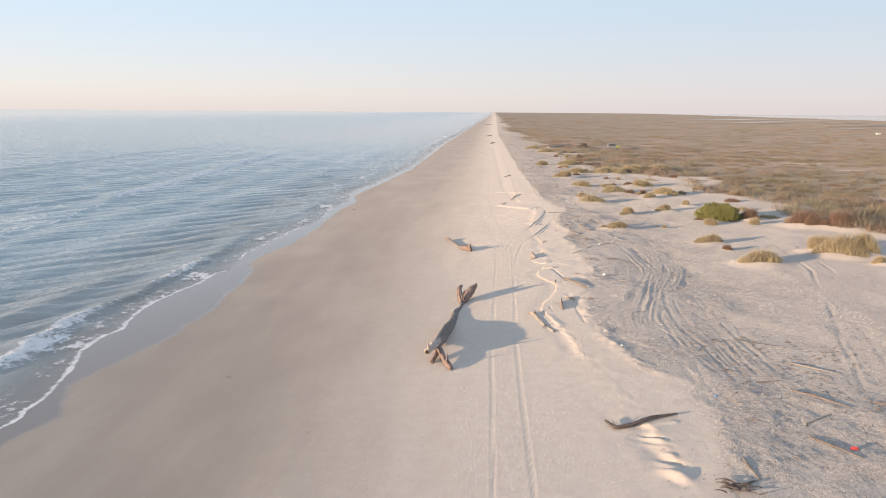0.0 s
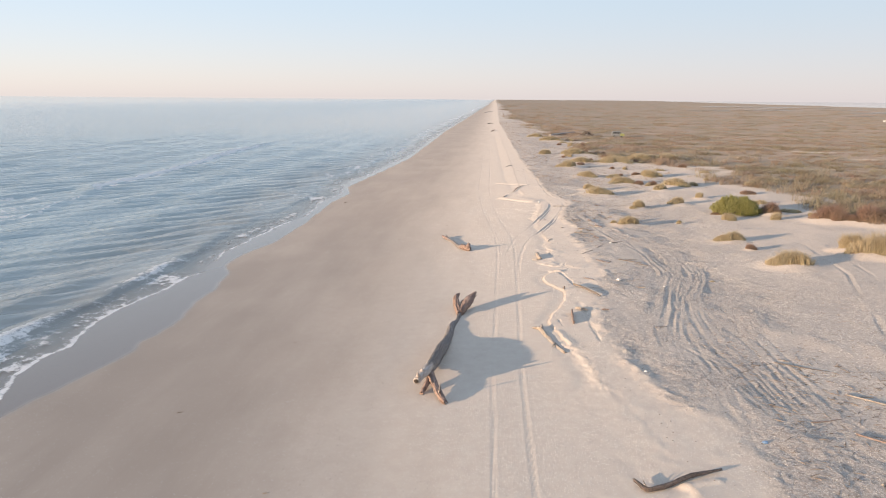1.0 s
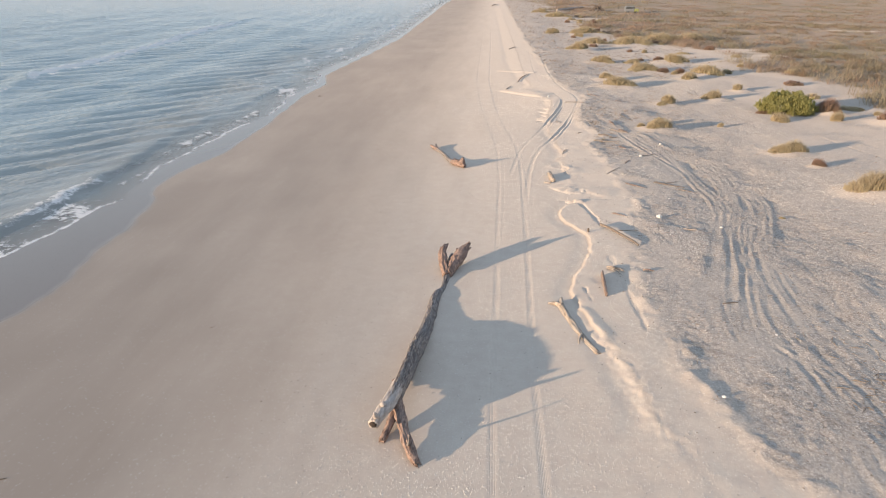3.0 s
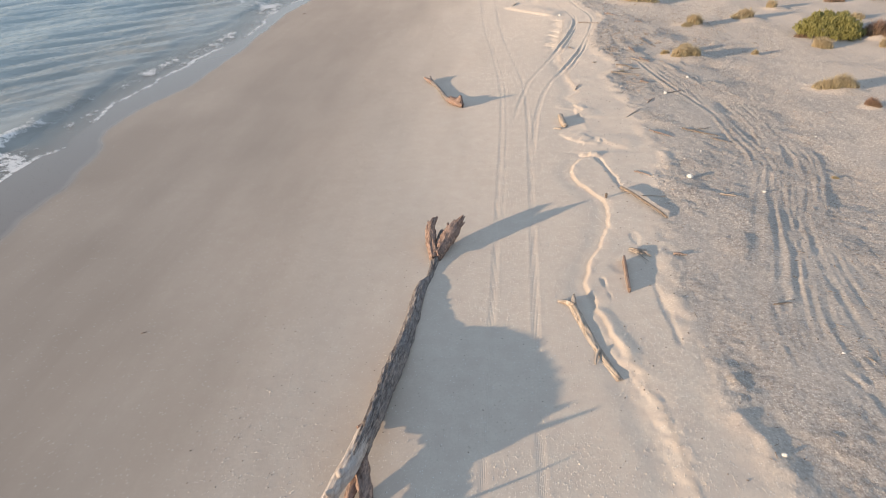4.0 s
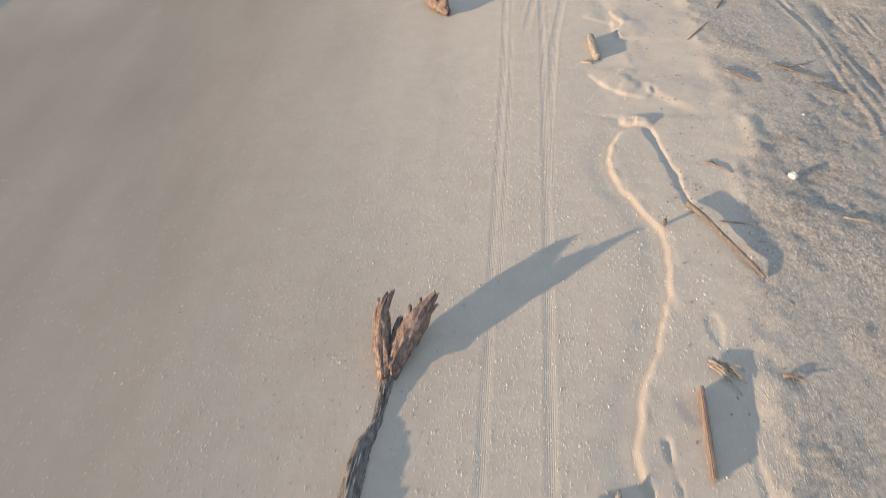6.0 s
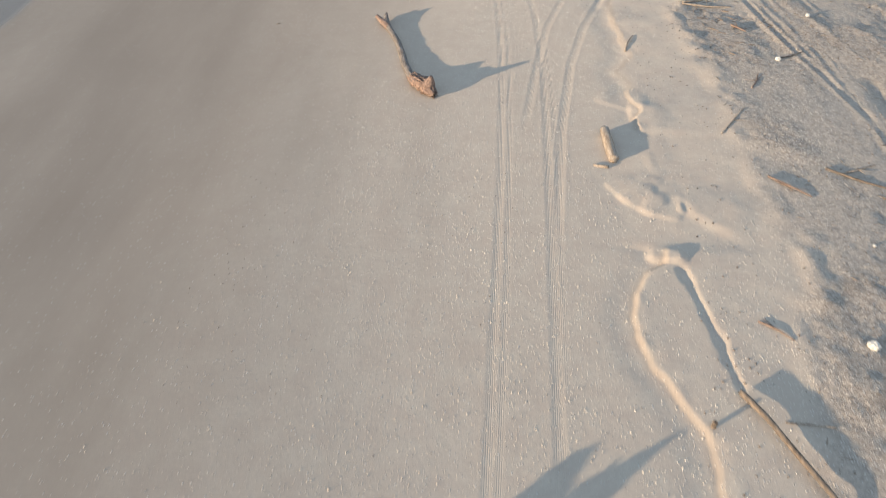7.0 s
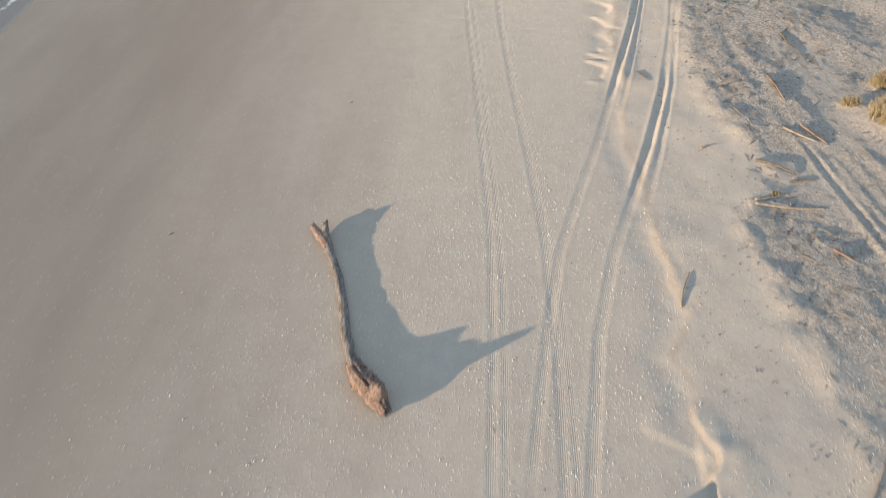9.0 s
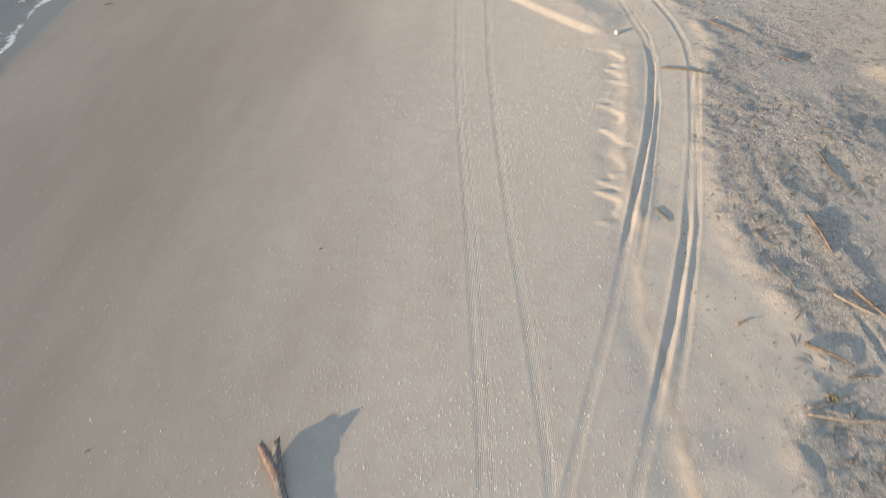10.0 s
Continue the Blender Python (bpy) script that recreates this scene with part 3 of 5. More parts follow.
def height_on(x, y):
    """Heights of the ground sheet under arrays of places."""
    x, y = np.asarray(x, float), np.asarray(y, float)
    i = np.clip(np.searchsorted(gx, x) - 1, 0, len(gx) - 2)
    j = np.clip(np.searchsorted(gy, y) - 1, 0, len(gy) - 2)
    u, v = (x - gx[i]) / (gx[i + 1] - gx[i]), (y - gy[j]) / (gy[j + 1] - gy[j])
    return (1 - v) * ((1 - u) * SHEET[j, i] + u * SHEET[j, i + 1]) + v * ((1 - u) * SHEET[j + 1, i] + u * SHEET[j + 1, i + 1])


def ground_z(x, y):
    return float(height_on(x, y))


ground = new("ground", mesh_of("ground", np.stack([X, Y, Z], -1).reshape(-1, 3), grid_faces(len(gx), len(gy)), SAND, True, traits))
tagged(ground, "pale sandy beach with shell banks, wheel tracks and scrub plain", "ground", kind="structure")

sx_ = steps((-4600, -600, 500, 60), (-600, -120, 30, 3), (-120, -40, 0.9, 0.3), (-40, -17, 0.22, 0.14))
sy_ = steps((-60, 24, 6, 1), (24, 70, 0.17, 0.25), (70, 150, 0.25, 0.5), (150, 600, 0.8, 8), (600, 4900, 12, 220))
X, Y = np.meshgrid(sx_, sy_)
edge = edge_of_sea(Y)
px, pz = np.array(PROFILE).T
off = edge - X  # metres out from the edge
level = SEA + (np.interp(edge, px, pz) - SEA) * smooth(off, 9, 0)
cross = (0.743 * X - 0.669 * Y)  # across the wind waves
lane = (0.669 * X + 0.743 * Y)
fade = smooth(off, 2.0, 9.0)
gone = smooth(Y, 420, 120) * smooth(X, -260, -90)
ph1 = 2 * math.pi * cross / 3.6 + 2.8 * fbm(cross / 9, lane / 8, 2, 71)
ph2 = 2 * math.pi * cross / 1.7 + 3 * fbm(cross / 5, lane / 5, 2, 73)
ripple = 0.165 * (np.sin(ph1) + 0.35 * np.sin(2 * ph1 + 1.4)) + 0.055 * (np.sin(ph2) + 0.3 * np.sin(2 * ph2 + 1.4))
ripple = ripple * (0.8 + 0.8 * fbm(cross / 6, lane / 11, 2, 75))
swell = 0.09 * np.sin(2 * math.pi * (X + 3 * fbm(X / 20, Y / 45, 2, 77)) / 11.0)
# shore break, the wave behind it, and the break on the outer bar
front = np.interp(Y, [20, 38, 42, 58, 68, 83, 100, 130, 300], [-28.2, -28.6, -29.2, -27.9, -28.4, -28.7, -27.6, -27.5, -25]) + 0.5 * vnoise(Y / 6, 0 * Y, 81) + 0.3 * vnoise(Y / 1.9, 0 * Y, 82)
lip1 = front - X
run1 = smooth(Y, 100, 58) * (0.95 + 0.2 * vnoise(Y / 9, 0 * Y, 83)) + 0.5 * smooth(vnoise(Y / 21, 0 * Y, 84), 0.0, 0.5) * smooth(Y, 80, 110)
break1 = 0.20 * run1 * np.where(lip1 > 0.5, np.exp(-((lip1 - 0.5) / 1.4) ** 2), np.exp(-((lip1 - 0.5) / 0.55) ** 2))
lip3 = np.interp(Y, [20, 40, 55, 75], [-33.5, -33.8, -33.2, -33]) + 0.6 * vnoise(Y / 10, 0 * Y, 86) - X
break3 = 0.26 * smooth(Y, 66, 48) * np.where(lip3 > 0, np.exp(-(lip3 / 1.9) ** 2), np.exp(-(lip3 / 0.8) ** 2))
bar_x = np.interp(Y, [40, 77, 92, 106, 118, 137, 180, 227, 282, 600], [-60, -57.2, -57.5, -60, -65.5, -64.8, -69.5, -72, -69, -66]) + 0.8 * vnoise(Y / 14, 0 * Y, 85) + 0.4 * vnoise(Y / 4, 0 * Y, 80)
lip2 = bar_x - X
run2 = smooth(Y, 104, 116) * smooth(Y, 260, 200)
old2 = smooth(Y, 122, 100)
break2 = 0.34 * (run2 + 0.35 * old2) * np.where(lip2 > 0, np.exp(-(lip2 / 2.2) ** 2), np.exp(-(lip2 / 0.7) ** 2))
outer = np.interp(Y, [80, 98, 118], [-74, -72, -66]) - X
break2 = break2 + 0.3 * smooth(Y, 70, 90) * smooth(Y, 125, 110) * np.where(outer > 0, np.exp(-(outer / 2.4) ** 2), np.exp(-(outer / 0.8) ** 2))
Z = level + fade * gone * (ripple + swell) + (break1 + break2 + break3 * fade) * smooth(Y, 700, 250)
web = 0.14 * vnoise(Y / 3.2, X / 1.6, 90) + 0.1 * vnoise(Y / 1.1, X / 0.8, 94)
roller = smooth(lip1, 1.9, 0.9) * smooth(lip1, -0.2, 0.05)
foam = (0.54 + 0.35 * web) * np.clip(run1, 0, 1) * roller
foam = np.maximum(foam, (0.46 * np.clip(run1, 0, 1) + web) * smooth(lip1, 0.3, 0.0) * smooth(lip1, -2.6, -0.8) * smooth(off, 0.0, 0.5))
foam = np.maximum(foam, (0.60 + 0.4 * web) * smooth(off, -0.12, 0.05) * smooth(off, 0.75, 0.2) * smooth(vnoise(Y / 6, 0 * Y, 89), -0.85, -0.3) * smooth(Y, 400, 120))
foam = np.maximum(foam, (0.42 + 0.8 * web) * smooth(off, 0.1, 0.4) * smooth(off, 4.5, 1.8))
# white web off the far shore: broken foam, and glittering light painted as foam
foam = np.maximum(foam, (0.36 + 1.25 * web) * smooth(off, 0.3, 1.5) * smooth(off, 15, 8) * smooth(Y, 75, 110))
foam = np.maximum(foam, 0.68 * run2 * smooth(lip2, 0.8, 0.2) * smooth(lip2, -2.4, -0.6))
foam = np.maximum(foam, (0.40 * run2 + web) * smooth(lip2, 0.2, -0.4) * smooth(lip2, -7, -2) * smooth(Y, 90, 110))
foam = np.maximum(foam, 0.56 * old2 * smooth(lip2, -0.25, 0.0) * smooth(lip2, 0.9, 0.3) * smooth(Y, 66, 76))
foam = np.maximum(foam, (0.40 + web) * old2 * smooth(lip2, 0.0, 0.8) * smooth(outer, 1.0, -1.0) * smooth(Y, 62, 74))
cover = 0.22 * smooth(off, 0.0, 0.3) + 0.5 * smooth(off, 0.3, 3.5) + 0.28 * smooth(off, 2.5, 6)
sea = new("sea", mesh_of("sea", np.stack([X, Y, Z], -1).reshape(-1, 3), grid_faces(len(sx_), len(sy_)), WATER, True,
                         {"foam": foam, "cover": cover, "near": smooth(off, 22, 4), "chop": 0.25 + 0.75 * smooth(off, 3, 10) + 0.5 * smooth(off, 40, 160) - 1.1 * smooth(off, 220, 1100)}))
tagged(sea, "calm grey-blue sea with low breakers and foam", "sea", kind="structure")

gl = steps((300, 4700, 60, 400))
gm = steps((500, 4900, 60, 300))
X, Y = np.meshgrid(gl, gm)
lagoon = new("lagoon", mesh_of("lagoon", np.stack([X, Y, 0 * X - 0.55], -1).reshape(-1, 3), grid_faces(len(gl), len(gm)), LAGOON))
tagged(lagoon, "flat pale lagoon beyond the scrub plain", "water", kind="structure")


# ---- driftwood ----
def tube(points, radii, around=16, step=0.12, bark=0.0, seed=0, flat=1.0, jag=0.0, plates=0.0):
    """Vertices and quads of a bent, tapered limb with a furrowed skin and closed ends."""
    pts, rad = np.array(points, float), np.array(radii, float)
    t = np.r_[0, np.cumsum(np.linalg.norm(np.diff(pts, axis=0), axis=1))]
    count = max(4, int(t[-1] / step) + 1)
    s = np.linspace(0, t[-1], count)
    fine = np.stack([np.interp(s, t, pts[:, k]) for k in range(3)], 1)
    for _ in range(3):
        fine[1:-1] = 0.25 * fine[:-2] + 0.5 * fine[1:-1] + 0.25 * fine[2:]
    r = np.interp(s, t, rad)
    flat = np.interp(s, t, flat)[:, None] if np.ndim(flat) else flat
    ahead = np.gradient(fine, axis=0)
    ahead /= np.linalg.norm(ahead, axis=1)[:, None]
    side = np.cross(ahead, (0, 0, 1.0))
    side /= np.maximum(np.linalg.norm(side, axis=1), 1e-6)[:, None]
    up = np.cross(side, ahead)
    a = np.arange(around) * 2 * math.pi / around
    A, S = np.meshgrid(a, s)
    skin = 1 + bark * (0.8 * vnoise(A * around / 5.0 + 1.5 * vnoise(S * 1.5, A, seed + 1), S * 1.6, seed) + 0.5 * vnoise(A * 1.2, S * 0.9, seed + 3) + 0.6 * vnoise(A * around / 2.6, S * 4, seed + 5))
    skin[:, -1] = 0.5 * (skin[:, -1] + skin[:, 0])
    if plates:  # long bark plates between furrows
        u = A * around / 17.0 + 0.9 * vnoise(S * 1.1, A * 1.5, seed + 11) + 0.5 * vnoise(S * 4.0, A * 3.0, seed + 12)
        skin = skin - plates * (np.clip(1 - 2.6 * np.abs(vnoise(u, S * 1.3, seed + 13)), 0, 1) * np.clip(0.75 + 0.5 * vnoise(S * 3, A * 4, seed + 14), 0.2, 1))
    R = r[:, None] * skin
    ends = jag * np.interp(S, [0, 0.4, max(0.41, s[-1] - 0.4), s[-1] + 1e-3], [1, 0, 0, 1]) * vnoise(A * 2.3, 0 * S, seed + 9)
    v = fine[:, None] + side[:, None] * (R * np.cos(A))[..., None] + up[:, None] * (R * flat * np.sin(A))[..., None] + ahead[:, None] * ends[..., None]
    verts = np.concatenate([v.reshape(-1, 3), fine[:1], fine[-1:]])
    i = np.arange(count - 1)[:, None] * around
    j = np.arange(around)[None]
    k = (j + 1) % around
    quads = np.stack([i + j, i + k, i + around + k, i + around + j], -1).reshape(-1, 4)
    n = count * around
    caps = [[n, k0, j0, n] for j0, k0 in zip(j[0], k[0])] + [[n + 1, n - around + j0, n - around + k0, n + 1] for j0, k0 in zip(j[0], k[0])]
    return verts, [tuple(q) for q in quads] + [tuple(dict.fromkeys(q)) for q in caps]


def empty(name, x, y, z, label, category, group=""):
    ob = new(name)
    ob.empty_display_size = 0.2
    ob.location = (x, y, z)
    return tagged(ob, label, category, group)


def limb(name, parent, points, radii, material, label="", **options):
    """One limb as a mesh part; points are given in the world."""
    verts, faces = tube(points, radii, **options)
    base = np.array(parent.location) if parent else 0
    me = bpy.data.meshes.new(name)
    me.from_pydata([tuple(v) for v in verts - base], [], faces)
    me.polygons.foreach_set("use_smooth", np.full(len(me.polygons), True))
    me.materials.append(material)
    ob = new(name, me)
    ob.parent = parent
    return tagged(ob, label)


def raised(points):
    """Points given as x, y and height over the ground there."""
    return [(x, y, ground_z(x, y) + h) for x, y, h in points]



log = empty("driftwood_log", -2.7, 44, ground_z(-2.7, 44), "long weathered tree trunk with bark lying on the sand", "driftwood")
# the trunk: x, y, top and underside over the ground, half width
TRUNK = [(-3.1, 39.2, 1.03, 0.32, 0.19), (-2.97, 40.2, 0.99, 0.26, 0.2), (-2.85, 41.5, 0.9, 0.05, 0.215), (-2.77, 42.6, 0.84, -0.1, 0.235), (-2.69, 43.5, 0.74, -0.15, 0.25), (-2.62, 44.3, 0.56, -0.2, 0.26), (-2.59, 44.8, 0.37, -0.25, 0.26), (-2.53, 45.9, 0.25, -0.28, 0.255),
         (-2.46, 47.0, 0.19, -0.3, 0.24), (-2.41, 48.3, 0.18, -0.3, 0.235), (-2.34, 48.9, 0.15, -0.3, 0.2), (-2.14, 49.4, 0.08, -0.3, 0.14), (-2.07, 50.2, 0.11, -0.28, 0.15), (-2.04, 51.3, 0.32, -0.12, 0.18)]
limb("trunk", log, raised([(x, y, (top + low) / 2) for x, y, top, low, _ in TRUNK]), [half for *_, half in TRUNK], BARK, around=72, step=0.03, bark=0.13, seed=3, flat=[(top - low) / 2 / half for _, _, top, low, half in TRUNK], plates=0.16)
SPLIT = dict(around=36, step=0.03, bark=0.32, plates=0.2)
limb("root_prong", log, raised([(-2.08, 50.7, 0.15), (-2.27, 51.5, 0.38), (-2.37, 52.2, 0.66), (-2.25, 52.72, 0.9)]), [0.16, 0.215, 0.2, 0.09], ROOTWOOD, "split reddish root wood", seed=13, jag=0.12, **SPLIT)
limb("root_prong", log, raised([(-2.0, 50.8, 0.17), (-1.72, 51.6, 0.42), (-1.38, 52.2, 0.72), (-1.06, 52.66, 0.98)]), [0.18, 0.255, 0.225, 0.085], ROOTWOOD, "split reddish root wood", seed=17, jag=0.12, **SPLIT)
limb("root_prong", log, raised([(-1.98, 51.4, 0.252), (-1.93, 51.9, 0.42), (-1.88, 52.2, 0.588)]), [0.15, 0.12, 0.06], BARK, "dark splintered stub", around=20, step=0.03, bark=0.4, seed=19, jag=0.1)
for k, (a, b, r) in enumerate([((-2.36, 52.2, 0.672), (-2.5, 52.6, 0.823), 0.1), ((-2.28, 52.4, 0.756), (-2.12, 52.85, 0.907), 0.08), ((-1.62, 51.9, 0.521), (-1.66, 52.4, 0.823), 0.12), ((-1.45, 52.1, 0.622), (-1.42, 52.62, 0.89), 0.11), ((-1.3, 52.2, 0.714), (-0.98, 52.45, 0.84), 0.1)]):
    limb("splinter", log, raised([a, tuple((p + q) / 2 for p, q in zip(a, b)), b]), [r, 0.75 * r, 0.3 * r], ROOTWOOD, around=14, step=0.03, bark=0.35, seed=21 + k, jag=0.08)
limb("branch", log, raised([(-2.99, 39.5, 0.462), (-2.8, 38.9, 0.403), (-2.58, 38.2, 0.319), (-2.42, 37.7, 0.252), (-2.22, 37.2, 0.168), (-2.08, 36.95, 0.109)]), [0.2, 0.175, 0.15, 0.16, 0.15, 0.12], ROOTWOOD, "broken branch with torn bark", around=36, step=0.035, bark=0.28, seed=23, jag=0.2, plates=0.22)
limb("branch", log, raised([(-2.98, 39.2, 0.378), (-3.1, 38.6, 0.218), (-3.25, 38.0, 0.05)]), [0.16, 0.13, 0.1], ROOTWOOD, around=20, step=0.04, bark=0.25, seed=27, jag=0.1)
limb("twig", log, raised([(-2.38, 37.5, 0.28), (-2.32, 37.3, 0.62), (-2.3, 37.2, 0.92)]), [0.06, 0.035, 0.018], BARK, "thin upright broken twig", around=10, step=0.04, bark=0.2, seed=28)
limb("bare_end", log, raised([(-3.0, 40.3, 0.74), (-3.08, 39.5, 0.78), (-3.17, 38.95, 0.81), (-3.34, 38.45, 0.8), (-3.5, 37.95, 0.73)]), [0.2, 0.225, 0.225, 0.19, 0.17], BAREWOOD, "smooth grey wood stripped of bark", around=36, step=0.04, bark=0.09, seed=5, jag=0.03)
# solid dark disc just proud of the end, painting the hollow's shade
limb("hollow", log, raised([(-3.46, 38.06, 0.74), (-3.512, 37.925, 0.727)]), [0.1, 0.115], HOLLOW_SHADE, "dark disc painting the shade inside the broken end's rotted hollow", around=18, step=0.05, bark=0.25, seed=29)
limb("knot", log, raised([(-2.92, 40.9, 0.571), (-3.14, 40.7, 0.605), (-3.26, 40.6, 0.622)]), [0.11, 0.07, 0.04], ROOTWOOD, around=12, step=0.05, bark=0.2, seed=31)
limb("knot", log, raised([(-3.3, 38.75, 0.85), (-3.28, 38.6, 1.0), (-3.27, 38.5, 1.08)]), [0.16, 0.11, 0.06], BAREWOOD, around=12, step=0.04, bark=0.15, seed=33)
limb("knot", log, raised([(-3.42, 38.15, 0.85), (-3.42, 37.92, 1.08), (-3.42, 37.75, 1.3)]), [0.11, 0.07, 0.03], BAREWOOD, around=10, step=0.04, bark=0.15, seed=34)

log = empty("driftwood_log", -3.5, 73.6, ground_z(-3.5, 73.6), "smaller bare driftwood trunk with a root end", "driftwood")
limb("trunk", log, raised([(-2.75, 71.4, 0.185), (-3.05, 72, 0.143), (-3.35, 72.84, 0.118), (-3.6, 73.88, 0.092), (-3.9, 74.91, 0.084), (-4.2, 75.66, 0.084), (-4.5, 76.3, 0.118)]), [0.17, 0.14, 0.125, 0.115, 0.115, 0.115, 0.12], BARK, around=28, step=0.05, bark=0.16, seed=43)
limb("root_end", log, raised([(-2.05, 70.6, 0.134), (-2.32, 70.95, 0.235), (-2.75, 71.45, 0.235), (-3.0, 71.9, 0.185)]), [0.12, 0.24, 0.23, 0.15], ROOTWOOD, "sandy broken root end", around=40, step=0.035, bark=0.5, seed=47, jag=0.18)
limb("root_prong", log, raised([(-2.6, 71.3, 0.15), (-2.52, 71.22, 0.26), (-2.46, 71.18, 0.34)]), [0.26, 0.22, 0.12], ROOTWOOD, around=20, step=0.04, bark=0.15, seed=49)
limb("root_prong", log, raised([(-2.32, 70.98, 0.15), (-2.22, 70.9, 0.42), (-2.15, 70.85, 0.72)]), [0.3, 0.22, 0.07], ROOTWOOD, around=20, step=0.04, bark=0.12, seed=48)
limb("fork", log, raised([(-4.45, 76.2, 0.109), (-4.75, 76.6, 0.168), (-5.08, 77.0, 0.252)]), [0.14, 0.13, 0.09], ROOTWOOD, around=18, step=0.05, bark=0.14, seed=51, jag=0.1)
limb("fork", log, raised([(-4.45, 76.2, 0.109), (-4.6, 76.65, 0.185), (-4.68, 77.1, 0.302)]), [0.12, 0.11, 0.07], BARK, around=18, step=0.05, bark=0.14, seed=53, jag=0.1)

# bleached branch in front of the little cliff
log = empty("driftwood_branch", 3.4, 46, ground_z(3.4, 46), "pale bleached forked branch lying against the sand cliff", "driftwood")
limb("stem", log, raised([(3.02, 47.75, 0.042), (3.22, 47.0, 0.017), (3.55, 45.5, -0.017), (3.85, 44.4, -0.008), (4.15, 43.6, 0.017)]), [0.13, 0.145, 0.125, 0.115, 0.095], PALEWOOD, around=28, step=0.04, bark=0.3, seed=61, jag=0.12, flat=0.8)
limb("fork", log, raised([(3.1, 47.5, 0.067), (2.85, 47.75, 0.067), (2.6, 47.8, 0.05)]), [0.11, 0.08, 0.05], PALEWOOD, around=14, step=0.05, bark=0.3, seed=63, jag=0.08)
limb("fork", log, raised([(3.08, 47.5, 0.084), (3.12, 47.8, 0.118), (3.14, 48.0, 0.151)]), [0.11, 0.09, 0.06], PALEWOOD, around=14, step=0.05, bark=0.3, seed=65, jag=0.08)
limb("twig", log, raised([(3.7, 45.0, 0.101), (3.55, 44.6, 0.067), (3.5, 44.3, 0.034)]), [0.05, 0.04, 0.02], PALEWOOD, around=8, step=0.06, bark=0.1, seed=67)


def driftwood(kind, label, points, radii, material, around=10, bark=0.15, seed=0, twigs=()):
    """A lying stick or branch with its twigs; heights are over the ground."""
    x, y, _ = points[len(points) // 2]
    thing = empty(kind, x, y, ground_z(x, y), label, "driftwood", "driftwood on the shell bank")
    limb("stem", thing, raised(points), radii, material, around=around, step=0.08, bark=bark, seed=seed, jag=0.03)
    for k, twig in enumerate(twigs):
        limb("twig", thing, raised(twig), [radii[0] * 0.5, radii[0] * 0.25], material, around=6, step=0.08, bark=bark, seed=seed + 50 + k)
    return thing


driftwood("stump_log", "short thick pale log end in a sand hollow", [(4.2, 66.6, 0.101), (4.12, 67.5, 0.126), (4.05, 68.3, 0.16)], [0.15, 0.155, 0.15], PALEWOOD, 20, 0.14, 101)
driftwood("driftwood_stick", "small pale stick beside the log end", [(3.55, 66.4, 0.025), (4.0, 66.3, 0.034)], [0.045, 0.05], PALEWOOD, 10, 0.2, 102)
driftwood("driftwood_pole", "long thin grey pole propped over a sand hollow", [(6.1, 57.5, 0.134), (6.5, 56.8, 0.168), (7.0, 55.7, 0.168), (7.45, 54.8, 0.134), (7.65, 54.5, 0.067)], [0.07, 0.07, 0.062, 0.055, 0.04], GREYWOOD, 14, 0.14, 103)
driftwood("driftwood_branch", "dark curved branch half sunk in sand", [(5.3, 30.1, 0.185), (5.65, 29.5, 0.118), (6.4, 29.8, 0.134), (7.4, 30.4, 0.168), (8.7, 31.0, 0.118)], [0.05, 0.09, 0.095, 0.09, 0.04], DARKWOOD, 14, 0.16, 104, [[(5.65, 29.5, 0.126), (5.2, 29.7, 0.336)], [(5.7, 29.5, 0.126), (5.55, 29.8, 0.353)]])
heap = empty("brush_heap", 9.4, 24.7, ground_z(9.4, 24.7), "low dark tangle of roots and twigs on the sand", "driftwood")
dice = random.Random(105)
for k in range(26):
    ax, ay = 9.4 + dice.gauss(0, 0.3), 24.7 + dice.gauss(0, 0.25)
    a = dice.uniform(-0.9, 0.5) + (math.pi if k % 2 else 0)
    reach = dice.uniform(0.3, 0.7)
    limb("twig", heap, raised([(ax, ay, dice.uniform(0.03, 0.12)), (ax + math.cos(a) * reach * 0.5, ay + math.sin(a) * reach * 0.5, dice.uniform(0.1, 0.24)), (ax + math.cos(a) * reach, ay + math.sin(a) * reach, dice.uniform(0.02, 0.2))]),
         [0.03, 0.025, 0.01], DARKWOOD, around=6, step=0.12, bark=0.2, seed=1050 + k)
twigs = empty("twig_bundle", 5.9, 51.2, ground_z(5.9, 51.2), "pale tangle of thin twigs beside a board", "driftwood")
for k in range(9):
    a, reach = -0.55 + dice.uniform(-0.45, 0.45), dice.uniform(0.5, 1.1)
    ax, ay = 5.55 + dice.uniform(0, 0.3), 51.6 + dice.uniform(-0.15, 0.12)
    limb("twig", twigs, raised([(ax, ay, 0.08), (ax + math.cos(a) * reach * 0.5, ay + math.sin(a) * reach * 0.5, dice.uniform(0.08, 0.2)), (ax + math.cos(a) * reach, ay + math.sin(a) * reach, dice.uniform(0.02, 0.1))]),
         [0.025, 0.02, 0.008], PALEWOOD, around=6, step=0.12, bark=0.15, seed=1100 + k)
